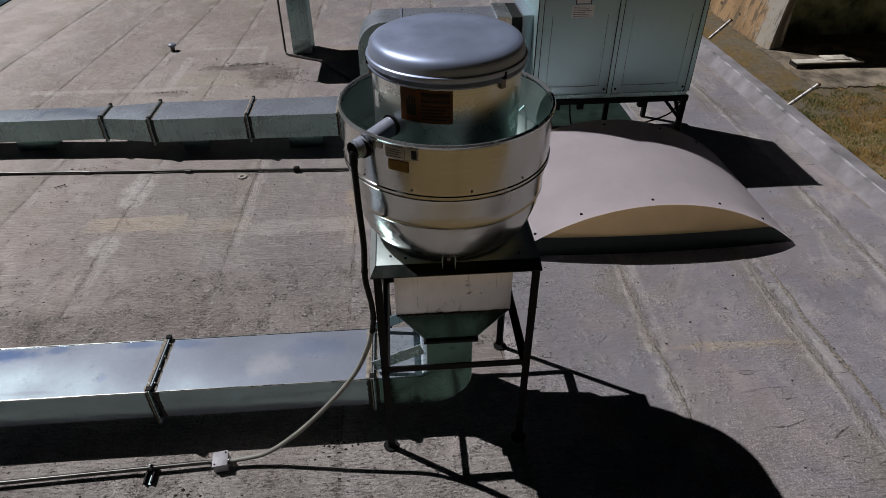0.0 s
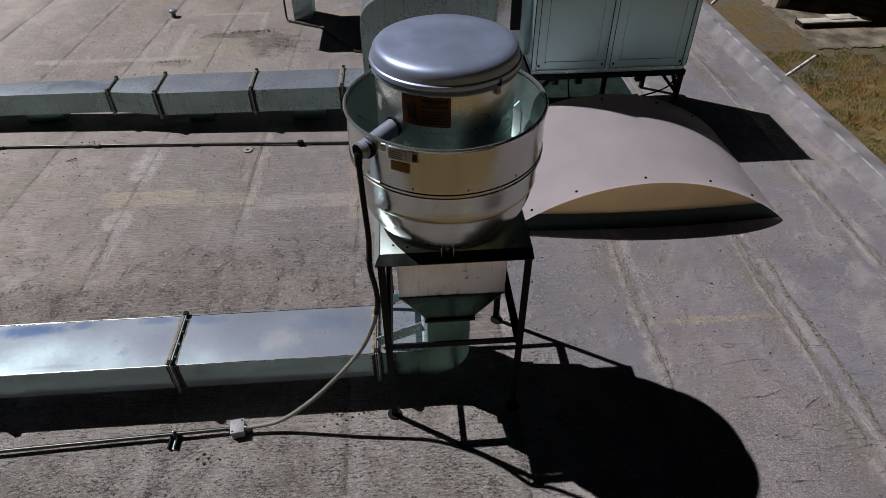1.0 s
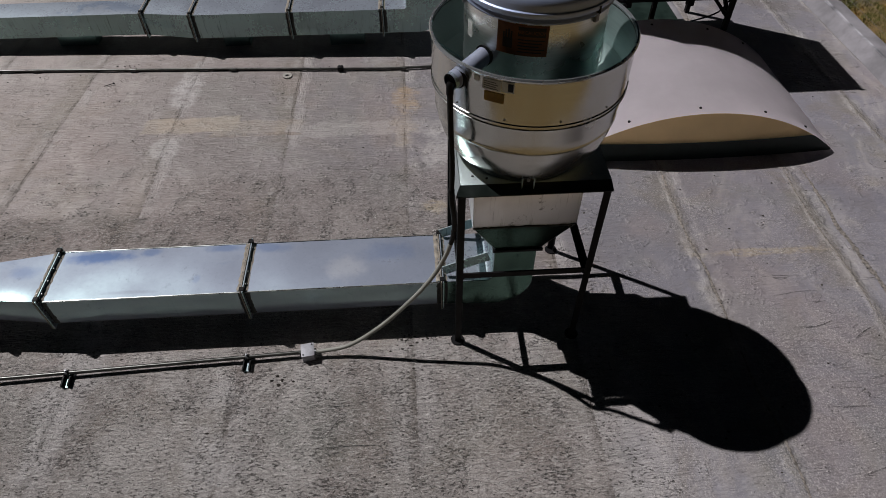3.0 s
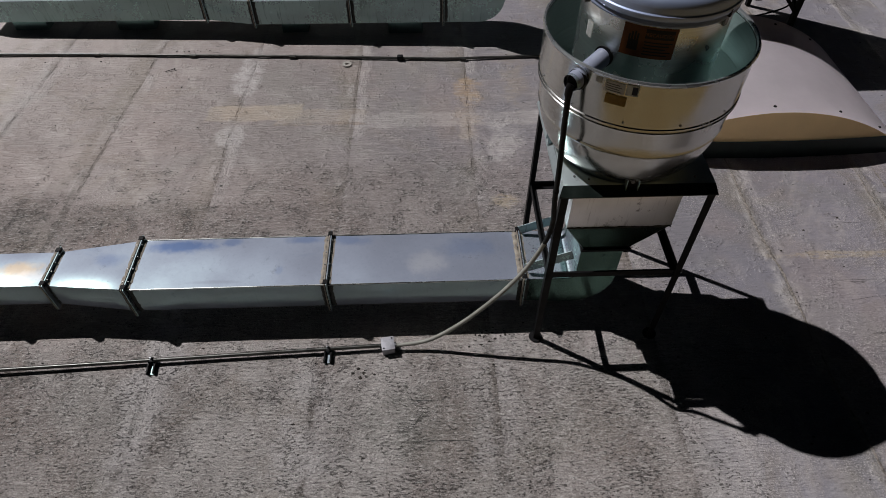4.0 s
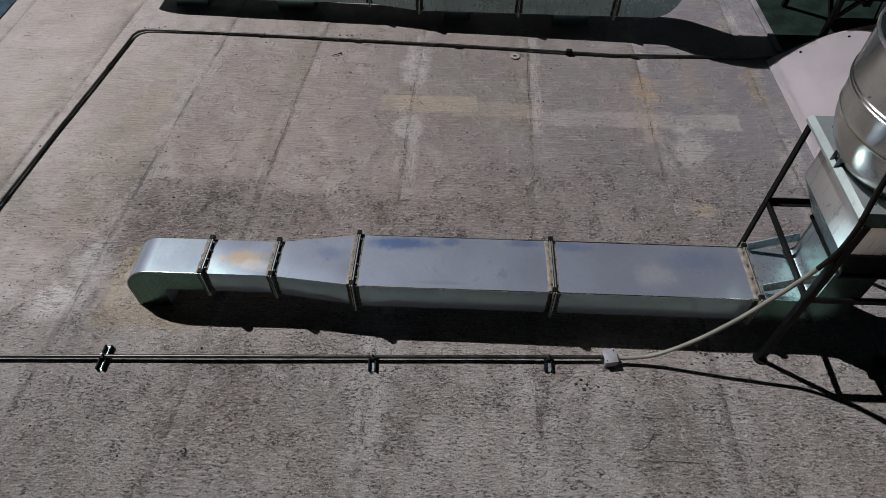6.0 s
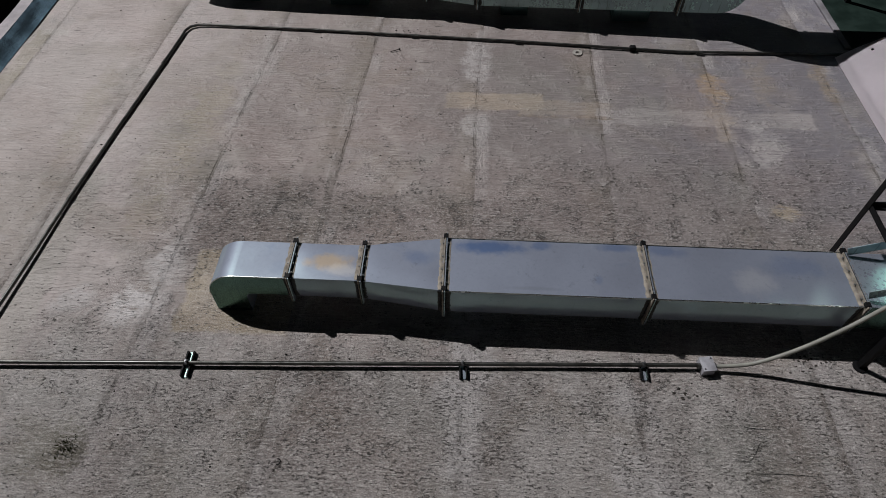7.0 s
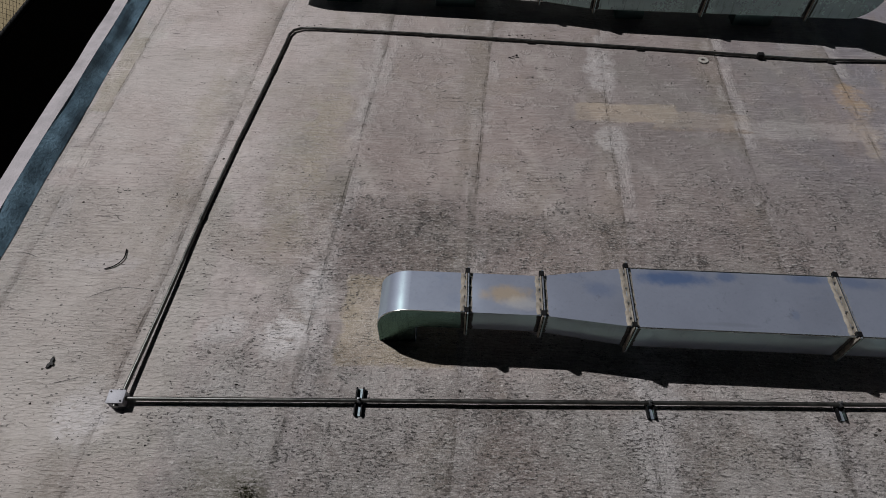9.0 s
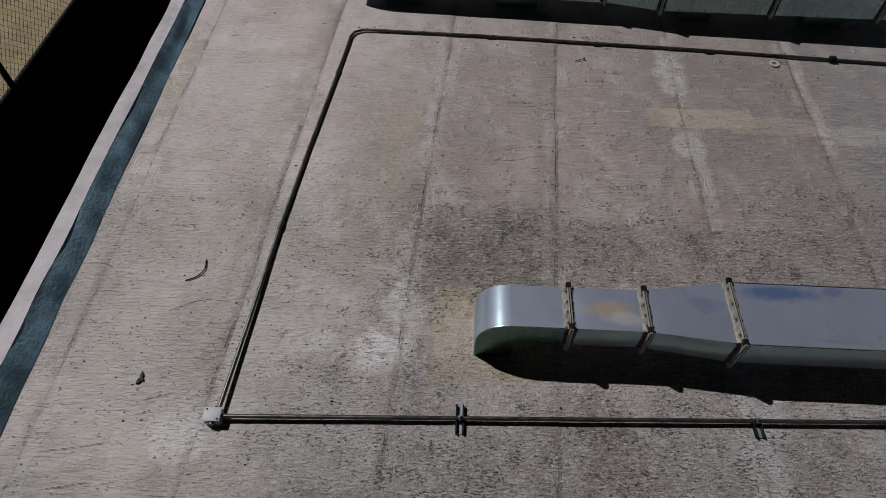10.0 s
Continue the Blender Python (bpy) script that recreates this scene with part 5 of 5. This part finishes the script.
part("sticker", decal(0.3225, radians(-160), -0.02, 0.02, 1.95, 2.02), STICKER, fan, "small white sticker")

pvc_out = Vector((-0.772, -0.636, 0)).normalized()
c0 = Vector((CX, CY, 1.862))
rise = Vector((0, 0, 0.045))
part("grommet", tube([c0 + rise + pvc_out * 0.315, c0 + rise + pvc_out * 0.326], 0.046, 28), BLACK, fan, "black grommet on the housing")
part("conduit_sleeve", tube([c0 + rise + pvc_out * 0.31, c0 + pvc_out * 0.5], 0.040, 28), PVC, fan, "grey plastic cable sleeve")
part("sleeve_ring", tube([c0 + pvc_out * 0.468, c0 + pvc_out * 0.484], 0.045, 28), BLACK, fan, "black sealing ring")
part("sleeve_cap", tube([c0 + pvc_out * 0.486, c0 + pvc_out * 0.524], 0.037, 28, None, 0.031), GALV_OLD, fan, "open grey sleeve end")
# Added black disc; it stands for the unlit inside of the open sleeve
part("sleeve_plug", tube([c0 + pvc_out * 0.50, c0 + pvc_out * 0.506], 0.0305, 24), BLACK, fan, "black disc for the dark opening of the sleeve")
part("gland", tube([c0 + pvc_out * 0.515 + Vector((0, 0, -0.008)), c0 + pvc_out * 0.523 + Vector((0, 0, -0.02)), c0 + pvc_out * 0.524 + Vector((0, 0, -0.06))], 0.017, 14), BLACK, fan, "black cable gland")

e = c0 + pvc_out * 0.524
hose = thing("flexible_hose", (-0.9, -0.06, 0.05), "grey flexible hose from the junction box to the fan", "cable")
HP = curve_points([(-0.915, -0.068, 0.045), (-0.86, -0.066, 0.047), (-0.692, -0.060, 0.086), (-0.498, -0.042, 0.231), (-0.312, -0.008, 0.415), (-0.171, 0.026, 0.588), (-0.089, 0.022, 0.782), (-0.051, 0.005, 0.955),
                   (-0.048, -0.015, 1.088), (-0.064, -0.03, 1.263), (-0.059, 0.006, 1.416), (e.x + 0.004, e.y - 0.018, 1.62), (e.x, e.y, e.z - 0.05)], 10)
HK = 66
part("hose", tube(HP[:HK + 1], 0.0125, 12), HOSE, hose)
part("sleeve", tube(HP[HK:], 0.0135, 12), RUBBER, hose, "dark rubber sleeve")
part("hose_fitting", tube([HP[0] - Vector((0.02, 0, 0.004)), HP[3]], 0.018, 14), ZINC, hose, "zinc fitting")
for k in (92, 72):
    part("cable_tie", tube([HP[k], HP[k + 1]], 0.0155, 12), BLACK, hose, "black tie")


# ---- conduit runs on the roof ----
def run_y(x):
    return -0.057 + (x + 0.95) * 0.041


conduit = thing("conduit", (-5.4, 1.5, 0.04), "thin galvanised conduit run along the roof", "conduit")
part("pipe", tube([(x, run_y(x), 0.034) for x in (-5.38, -4.4, -3.4, -2.4, -1.6, -0.99)], 0.0125, 12), PIPE, conduit)
CORNER = [(-5.405, -0.19, 0.034), (-5.372, 0.4, 0.024), (-5.338, 1.1, 0.018), (-5.275, 1.9, 0.015), (-5.195, 2.8, 0.014), (-5.16, 3.22, 0.014)]
part("pipe", tube(CORNER + [(-5.155, 3.33, 0.016), (-5.125, 3.40, 0.016), (-5.06, 3.435, 0.016), (-4.94, 3.44, 0.016), (-4.0, 3.41, 0.016), (-2.0, 3.31, 0.016), (-0.5, 3.215, 0.016), (1.2, 3.25, 0.016)], 0.0125, 12), PIPE, conduit)
for x in (-3.9, -2.95, -1.97, -0.3):
    part("coupling", tube([(x - 0.03, 3.408 - (x + 4) * 0.055, 0.016), (x + 0.03, 3.405 - (x + 4) * 0.055, 0.016)], 0.0165, 12), PIPE, conduit)
for p, q in (((-5.338, 1.1, 0.018), (-5.333, 1.16, 0.018)), ((-5.195, 2.8, 0.014), (-5.19, 2.86, 0.014))):
    part("coupling", tube([p, q], 0.0165, 12), PIPE, conduit)


def strut_clip(y0, y1):
    t = thing("pipe_support", (0, 0, 0), "short slotted steel channel clamping the conduit to the roof", "pipe support", "conduit supports")
    for s in (-1, 1):
        # Black sides put the channel's dark shading into colour; its base stays bright
        part("channel_side", box(s * 0.019 - 0.004, s * 0.019 + 0.004, y0, y1, 0.0, 0.026), BLACK, t)
    part("channel_base", box(-0.0145, 0.0145, y0, y1, 0.0, 0.004), GALV_OLD, t)
    part("clamp", tube([(-0.008, 0, 0.034), (0.008, 0, 0.034)], 0.018, 12), ZINC, t)
    part("bolt", lathe([(0, 0.063), (0.007, 0.062), (0.007, 0.05), (0.003, 0.05), (0.003, 0.026)], 0, 0.002, 8), ZINC, t)
    return t


clip = strut_clip(-0.085, 0.02)
clip.matrix_basis = pose(-1.33, run_y(-1.33), 0.001)
copy_thing(clip, pose(-2.41, run_y(-2.41), 0.001, 0, 0, 4))
clip = strut_clip(-0.08, 0.085)
clip.matrix_basis = pose(-4.06, run_y(-4.06), 0.001)


def junction_box(label):
    t = thing("junction_box", (0, 0, 0), label, "junction box", "junction boxes")
    b = part("body", box(-0.038, 0.038, -0.045, 0.045, 0.0, 0.055, 0.003), BOX, t)
    part("cover", box(-0.041, 0.041, -0.048, 0.048, 0.056, 0.061, 0.0015), BOX, t, "screwed cover plate")
    for x, y in ((-0.028, -0.034), (0.028, 0.034)):
        part("screw", lathe([(0, 0.0655), (0.005, 0.0645), (0.005, 0.062)], x, y, 8), BLACK, t)
    part("hub", tube([(-0.052, 0.0, 0.034), (-0.036, 0.0, 0.034)], 0.018, 12), PIPE, t)
    part("hub", tube([(0.036, 0.0, 0.034), (0.052, 0.0, 0.034)], 0.018, 12), PIPE, t)
    return t


jb = junction_box("grey metal junction box on the roof coating")
jb.matrix_basis = pose(-0.955, -0.062, 0.002, 0, 0, 8)
copy_thing(jb, pose(-5.425, -0.24, 0.002, 0, 0, 92))

# ---- the far duct, cooling unit and dome ----
far = thing("supply_duct", (-2, 3.8, 0), "weathered galvanised supply duct running to the cooling unit", "duct")
FW, FS = (3.60, 4.03, 0.187, 0.43), (3.67, 3.97, 0.208, 0.43)
part("duct_section", sheet_box(-1.40, FW, -0.48, FW), GALV_OLD, far)
part("duct_section", sheet_box(-2.37, FW, -1.40, FW), GALV_OLD, far)
part("reducer", sheet_box(-2.87, FS, -2.37, FW), GALV_OLD, far)
part("duct_section", sheet_box(-4.5, FS, -2.87, FS), GALV_OLD, far)
for x, w in ((-0.48, FW), (-1.40, FW), (-2.37, FW), (-2.87, FS)):
    flange(x, w, far)
nose = [(-4.5, 0.43), (-4.95, 0.43)] + arc(-4.95, 0.23, 0.20, 90, 180, 12) + [(-5.15, 0.208), (-4.5, 0.208)]
part("end_elbow", extruded(nose, 3.67, 3.97), GALV_OLD, far, "rounded end elbow")
up = [(-0.48, 0.187), (-0.12, 0.187)] + arc(-0.12, 0.427, 0.24, -90, 0, 10) + [(0.12, 0.98), (1.18, 0.98), (1.18, 1.30), (0.02, 1.30)] + arc(0.02, 1.04, 0.26, 90, 180, 10) + [(-0.24, 0.46)] + arc(-0.27, 0.46, 0.03, 0, -90, 4) + [(-0.48, 0.43)]
part("riser_elbow", extruded(up, 3.60, 4.03), GALV_OLD, far, "curved riser to the cooling unit")
for x, e2 in ((0.18, 0),):
    part("riser_seam", flange_ring(x, (3.60, 4.03, 0.98, 1.30), 0.012, 0.008), GALV, far)
part("flexible_joint", flange_ring(1.24, (3.60, 4.03, 0.98, 1.30), 0.02, 0.05), RUBBER, far, "black flexible joint")
part("foil_sleeve", sheet_box(1.06, (3.575, 4.05, 0.96, 1.325), 1.19, (3.575, 4.05, 0.96, 1.325), 3, 5, 0.01), ALU_RIM, far, "crumpled silver foil wrap")
part("collar", sheet_box(1.29, (3.56, 4.06, 0.72, 1.34), 1.388, (3.56, 4.06, 0.72, 1.34), 3, 5), GALV, far, "silver collar on the cooling unit")
for ob in far.children_recursive:
    if ob.type == "MESH":
        for v in ob.data.vertices:
            # the run drifts away from the kerb and sags a little towards its free end
            d = min(v.co.x + 0.05, 0.0)
            v.co.y -= 0.0457 * d
            v.co.z += 0.0206 * d
for x0, x1, y0, top in ((-4.91, -4.57, 3.93, 0.110), (-3.84, -3.46, 3.90, 0.132), (-2.13, -1.87, 3.79, 0.145), (-1.04, -0.69, 3.74, 0.168)):
    single("duct_support", box(x0, x1, y0, y0 + 0.15, -0.003, top, 0.004), GALV_DARK, "dull dark sheet block carrying the duct on the roof", "support", "supports of the supply duct")


ac = thing("rooftop_cooling_unit", (2.13, 3.75, 0.66), "tall grey-green galvanised rooftop cooling unit", "air conditioner")
AX0, AX1, AY0, AY1, AZ0, AZ1 = 1.39, 2.87, 3.3, 4.19, 0.66, 1.84
part("cabinet", box(AX0, AX1, AY0, AY1, AZ0, AZ1, 0.012), CABINET, ac)
part("base_rail", box(AX0 - 0.006, AX1 + 0.006, AY0 - 0.008, AY1 + 0.008, AZ0 - 0.03, AZ0 + 0.012), GALV_OLD, ac, "folded base rail")
for x0, x1 in ((AX0 + 0.02, 2.085), (2.135, AX1 - 0.02)):
    p = part("front_panel", box(x0, x1, AY0 - 0.012, AY0 - 0.001, AZ0 + 0.03, AZ1 - 0.03, 0.004), CABINET, ac, "flat access panel with a pressed border")
    pts = [(x0 + 0.09, AZ0 + 0.75), (x0 + 0.09, AZ0 + 0.14), (x0 + 0.13, AZ0 + 0.10), (x1 - 0.13, AZ0 + 0.10), (x1 - 0.09, AZ0 + 0.14), (x1 - 0.09, AZ0 + 0.75)]
    part("pressed_rib", tube(curve_points([(a, AY0 - 0.0125, b) for a, b in pts], 4), 0.0035, 6), GALV_OLD, p)
    for a in (x0 + 0.03, x1 - 0.03):
        part("panel_screw", tube([(a, AY0 - 0.018, AZ0 + 0.06), (a, AY0 - 0.011, AZ0 + 0.06)], 0.011, 10), BLACK, p)
for x in (AX0 + 0.004, 2.11, AX1 - 0.004):
    m = part("mullion", box(x - 0.019, x + 0.019, AY0 - 0.017, AY0 - 0.002, AZ0 + 0.015, AZ1 - 0.01, 0.003), CABINET, ac)
    for k in (-1, 1):
        # Black strips drawn where the open gaps beside the mullion look dark
        part("gasket", box(x + k * 0.023 - 0.003, x + k * 0.023 + 0.003, AY0 - 0.014, AY0 - 0.001, AZ0 + 0.015, AZ1 - 0.01), BLACK, m, "dark line for the gap beside the mullion")
lab = part("label", box(1.66, 1.86, AY0 - 0.0145, AY0 - 0.0125, 1.392, 1.494), STICKER, ac, "white data label")
for k in range(6):
    part("print_bar", box(1.675, 1.84 - 0.03 * (k % 3), AY0 - 0.0155, AY0 - 0.0148, 1.400 + k * 0.0155, 1.405 + k * 0.0155), PRINT_GREY, lab)
lab = part("label", box(1.69, 1.83, AY0 - 0.0145, AY0 - 0.0125, 1.502, 1.63), PRINT_BLUE, ac, "white label with a dark frame")
part("label_face", box(1.698, 1.822, AY0 - 0.0155, AY0 - 0.0148, 1.510, 1.622), STICKER, lab)

acs = thing("unit_stand", (2.13, 3.75, 0), "black angle-iron stand under the cooling unit", "stand")
for x in (AX0, AX1):
    for y in (AY0 + 0.0, AY1):
        part("leg", bar((x, y, 0.0), (x, y, 0.60), 0.045, 0.045), BLACK, acs)
for y in (AY0, AY1):
    part("beam", bar((AX0 - 0.03, y, 0.605), (AX1 + 0.03, y, 0.605), 0.05, 0.05), BLACK, acs)
for x in (AX0, 2.11, AX1):
    part("beam", bar((x, AY0, 0.603), (x, AY1, 0.603), 0.045, 0.045), BLACK, acs)
for x, d in ((AX1, -0.2), (AX0, 0.2)):
    part("brace", bar((x, AY0, 0.38), (x + d, AY0, 0.60), 0.03, 0.03), BLACK, acs)
    part("brace", bar((x, AY0, 0.38), (x, AY0 + 0.3, 0.60), 0.03, 0.03), BLACK, acs)
for x in (1.62, 1.85, 2.45):
    part("hanger", box(x - 0.03, x + 0.03, AY0 - 0.03, AY0 + 0.03, 0.53, 0.60), BLACK, acs, "black hanger block")
part("leg", bar((2.11, AY0, 0.0), (2.11, AY0, 0.58), 0.04, 0.04), BLACK, acs)

tray = thing("drip_tray", (1.95, 4.4, 0), "flat dark green metal drip tray below the cooling unit", "tray")
part("pan", box(1.12, 2.72, 3.34, 5.6, 0.004, 0.014), FLASHING, tray)
for x in (1.10, 2.74):
    part("edge", box(x - 0.03, x + 0.03, 3.34, 5.6, 0.004, 0.022, 0.003), EAST_COAT, tray, "pale sealed edge")
single("cable", tube(curve_points([(1.75, 3.31, 0.58), (1.8, 3.33, 0.35), (1.95, 3.36, 0.16), (2.4, 3.5, 0.2), (2.75, 3.35, 0.4), (2.84, 3.31, 0.56)], 6), 0.008, 8), BLACK, "black cable hanging below the cooling unit", "cable")

dome = thing("skylight", (2.1, 2.45, 0), "low white fibreglass barrel skylight on the roof", "skylight")
DX0, DX1, DH = 0.93, 3.30, 0.435


def vault(y0, y1, lift, thick, nx=40, ny=10):
    bm = bmesh.new()
    half = (DX1 - DX0) / 2
    rad = (half * half + DH * DH) / (2 * DH)
    mid = (DX0 + DX1) / 2
    rows = []
    for j in range(ny + 1):
        y = y0 + (y1 - y0) * j / ny
        rows.append([bm.verts.new((mid + half * (2 * k / nx - 1), y, DH - rad + math.sqrt(rad * rad - (half * (2 * k / nx - 1)) ** 2) + lift)) for k in range(nx + 1)])
    for a, b in zip(rows, rows[1:]):
        for k in range(nx):
            bm.faces.new((a[k], a[k + 1], b[k + 1], b[k]))
    bmesh.ops.solidify(bm, geom=bm.faces[:], thickness=thick)
    return bm


part("vault", vault(1.68, 3.2, 0.012, 0.008), DOME, dome, "curved white fibreglass sheet", 60)


def end_band(y, out, gap, z0, z1, thick=0.0):
    """A strip of the curved end, which bulges outwards towards its foot, from the height z0 to z1 or the vault; gap sets it inwards."""
    bm = bmesh.new()
    half = (DX1 - DX0) / 2
    rad = (half * half + DH * DH) / (2 * DH)
    mid = (DX0 + DX1) / 2
    rows = []
    for j in range(9):
        row = []
        for k in range(61):
            u = 1.98 * k / 60 - 0.99
            h = DH - rad + math.sqrt(rad * rad - (half * u) ** 2)
            lo, hi = min(z0, h), min(z1, h)
            z = lo + (hi - lo) * j / 8
            row.append(bm.verts.new((mid + half * u, y + out * (1 - u * u) * math.sin(1.5 * (1 - z / h)) + gap, z + 0.003)))
        rows.append(row)
    for a, b in zip(rows, rows[1:]):
        for k in range(60):
            bm.faces.new((a[k], a[k + 1], b[k + 1], b[k]))
    bmesh.ops.remove_doubles(bm, verts=bm.verts, dist=0.0005)
    if thick:
        bmesh.ops.solidify(bm, geom=bm.faces[:], thickness=thick)
    return bm


for y, out in ((1.72, -0.05), (3.17, 0.02)):
    d = 1 if out < 0 else -1
    part("end_panel", end_band(y, out, 0.0, 0.15, 1.0), DOME_END, dome, "beige fibreglass end panel", 60)
    part("upstand", end_band(y, out, 0.045 * d, 0.0, 0.20), SKIRT, dome, "dark upstand behind the end panel", 60)
    part("base_flashing", end_band(y, out, -0.003 * d, 0.0, 0.165), FLASHING, dome, "dark green base flashing", 60)
# Added near-black sheet; the unlit room below is only its colour
part("well", box(DX0 + 0.25, DX1 - 0.25, 1.8, 3.1, 0.004, 0.02), DEEP_SHADE, dome, "dark sheet for the unlit well under the skylight")
for x in (1.5, 2.05, 2.6, 3.0, 1.15):
    for y in (1.76, 3.1):
        half, mid = (DX1 - DX0) / 2, (DX0 + DX1) / 2
        rad = (half * half + DH * DH) / (2 * DH)
        z = DH - rad + math.sqrt(rad * rad - (x - mid) ** 2) + 0.012
        part("bolt", lathe([(0, z + 0.008), (0.011, z + 0.006), (0.013, z - 0.003)], x, y, 10), BLACK, dome)

# ---- things farther back and small things ----
riser = thing("vent_riser", (-1.2, 6.7, 0), "galvanised vent riser standing on the roof", "duct")
part("riser", box(-1.34, -1.07, 6.60, 6.95, 0.0, 1.0, 0.004), GALV_OLD, riser)
part("head", box(-1.55, -1.07, 5.93, 7.1, 0.98, 1.2, 0.006), GALV_OLD, riser, "horizontal galvanised head box")
rod = thing("conduit", (-1.45, 6.58, 0), "thin conduit rising beside the vent riser", "conduit")
part("pipe", tube([(-1.44, 6.60, 1.0), (-1.44, 6.58, 0.06), (-1.42, 6.55, 0.02), (-1.38, 6.53, 0.015), (-0.95, 6.28, 0.015), (-0.45, 5.45, 0.015), (0.3, 5.2, 0.015)], 0.014, 8), PIPE, rod)
vent = thing("roof_vent", (-3.08, 6.9, 0), "small grey roof vent pipe with a cap", "vent")
part("pipe", lathe([(0.03, 0), (0.03, 0.07), (0.0, 0.07)], -3.08, 6.9, 16), PIPE, vent)
part("cap", lathe([(0.02, 0.07), (0.06, 0.066), (0.055, 0.09), (0.03, 0.105), (0, 0.108)], -3.08, 6.9, 16), PVC, vent)
single("washer", lathe([(0.018, 0.002), (0.045, 0.002), (0.045, 0.012), (0.018, 0.012), (0.018, 0.002)], -1.43, 3.165, 20), WASHER, "loose pale ring lying on the roof coating", "ring")
single("stone", box(-0.945, -0.885, 3.21, 3.26, 0.0, 0.05, 0.012), BLACK, "dark block lying beside the conduit", "block")
single("twig", tube(curve_points([(-5.86, 0.66, 0.006), (-5.80, 0.69, 0.008), (-5.76, 0.75, 0.01), (-5.77, 0.83, 0.006)], 5), 0.004, 6), BLACK, "thin dark twig on the roof coating", "twig")
scrap = bmesh.new()
edge = []
for k in range(11):
    q = k / 11 * 2 * math.pi
    r = 0.022 + 0.012 * math.sin(k * 4.7)
    edge.append((-5.915 + r * math.cos(q) * 0.8, -0.03 + r * math.sin(q) * 1.3))
lows, tops = [[scrap.verts.new((x, y, z)) for x, y in edge] for z in (0.0005, 0.012)]
for k in range(11):
    scrap.faces.new((lows[k], lows[(k + 1) % 11], tops[(k + 1) % 11], tops[k]))
scrap.faces.new(tops)
single("debris", scrap, BLACK, "dark scrap lying on the roof coating", "scrap")

# grit and flakes of coating scattered over the roof
gr = random.Random(11)
gv, gf = [], []
for k in range(900):
    x, y = gr.uniform(-6.3, 4.0), gr.uniform(-1.6, 6.5)
    if noise.noise((x * 1.1, y * 1.1, 8)) < gr.uniform(-0.5, 0.35) or (-4.1 < x < 0.7 and 0.1 < y < 0.7) or (0.85 < x < 3.4 and 1.55 < y < 5.7) or (-5.1 < x < 1.3 and 3.5 < y < 4.1):
        continue
    r, a, base = gr.uniform(0.003, 0.0085), gr.uniform(0, 6.28), len(gv)
    for i in range(5):
        q = a + i * 1.2566
        w = r * gr.uniform(0.6, 1.25)
        gv.append((x + w * math.cos(q) * 1.4, y + w * math.sin(q), -0.002))
    gv.append((x + r * 0.2, y, r * gr.uniform(0.5, 1.0)))
    gf += [(base + i, base + (i + 1) % 5, base + 5) for i in range(5)]
for cx, cy, sx, sy, count in ((-1.85, 6.24, 0.16, 0.035, 200), (-1.32, 5.8, 0.12, 0.12, 160), (-1.15, 5.55, 0.12, 0.03, 40), (-2.75, 5.35, 0.12, 0.02, 30), (-0.3, 0.02, 0.07, 0.03, 24), (-1.11, -0.25, 0.03, 0.03, 10), (-5.0, 3.5, 0.12, 0.03, 12), (-2.9, 3.45, 0.2, 0.03, 14), (-1.2, 3.3, 0.12, 0.04, 12), (-4.2, 3.3, 0.3, 0.2, 14)):
    for k in range(count):
        x, y, r, base = gr.gauss(cx, sx), gr.gauss(cy, sy), gr.uniform(0.003, 0.009), len(gv)
        gv += [(x + r * gr.uniform(0.6, 1.3) * math.cos(i * 1.2566) * 1.5, y + r * gr.uniform(0.6, 1.3) * math.sin(i * 1.2566), -0.002) for i in range(5)] + [(x, y, r * 0.8)]
        gf += [(base + i, base + (i + 1) % 5, base + 5) for i in range(5)]
grit_mesh = bpy.data.meshes.new("grit")
grit_mesh.from_pydata(gv, [], gf)
grit_mesh.materials.append(GRIT)
tagged(new("grit", grit_mesh), "dark grit and flakes scattered on the roof coating", "grit", kind="stuff")

tuft = bmesh.new()
for k in range(120):
    x, y = -4.58 + gr.gauss(0, 0.035), -0.72 + gr.gauss(0, 0.03)
    a, h, w = gr.uniform(0, 6.28), gr.uniform(0.008, 0.028), gr.uniform(0.002, 0.005)
    dx, dy = math.cos(a) * w, math.sin(a) * w
    tuft.faces.new([tuft.verts.new(p) for p in ((x - dx, y - dy, -0.002), (x + dx, y + dy, -0.002), (x + gr.uniform(-1, 1) * h, y + gr.uniform(-1, 1) * h, h))])
tagged(single("weed", tuft, WEED, "small tuft of weeds and moss growing on the roof coating", "weed", smooth=0), kind="stuff")
nail = tube([(-3.16, 3.10, 0.006), (-3.08, 3.135, 0.012)], 0.0035, 8)
lathe([(0, 0.018), (0.008, 0.017), (0.008, 0.006)], -3.08, 3.135, 8, nail)
single("nail", nail, BLACK, "dark nail lying on the roof coating", "nail")
curl = [(-3.40 + 0.013 * math.cos(q), -0.74 + 0.017 * math.sin(q), 0.004) for q in (k * 0.35 for k in range(-6, 7))]
single("wire_curl", tube(curl, 0.0028, 6), BLACK, "small dark curl of wire lying on the roof coating", "wire")
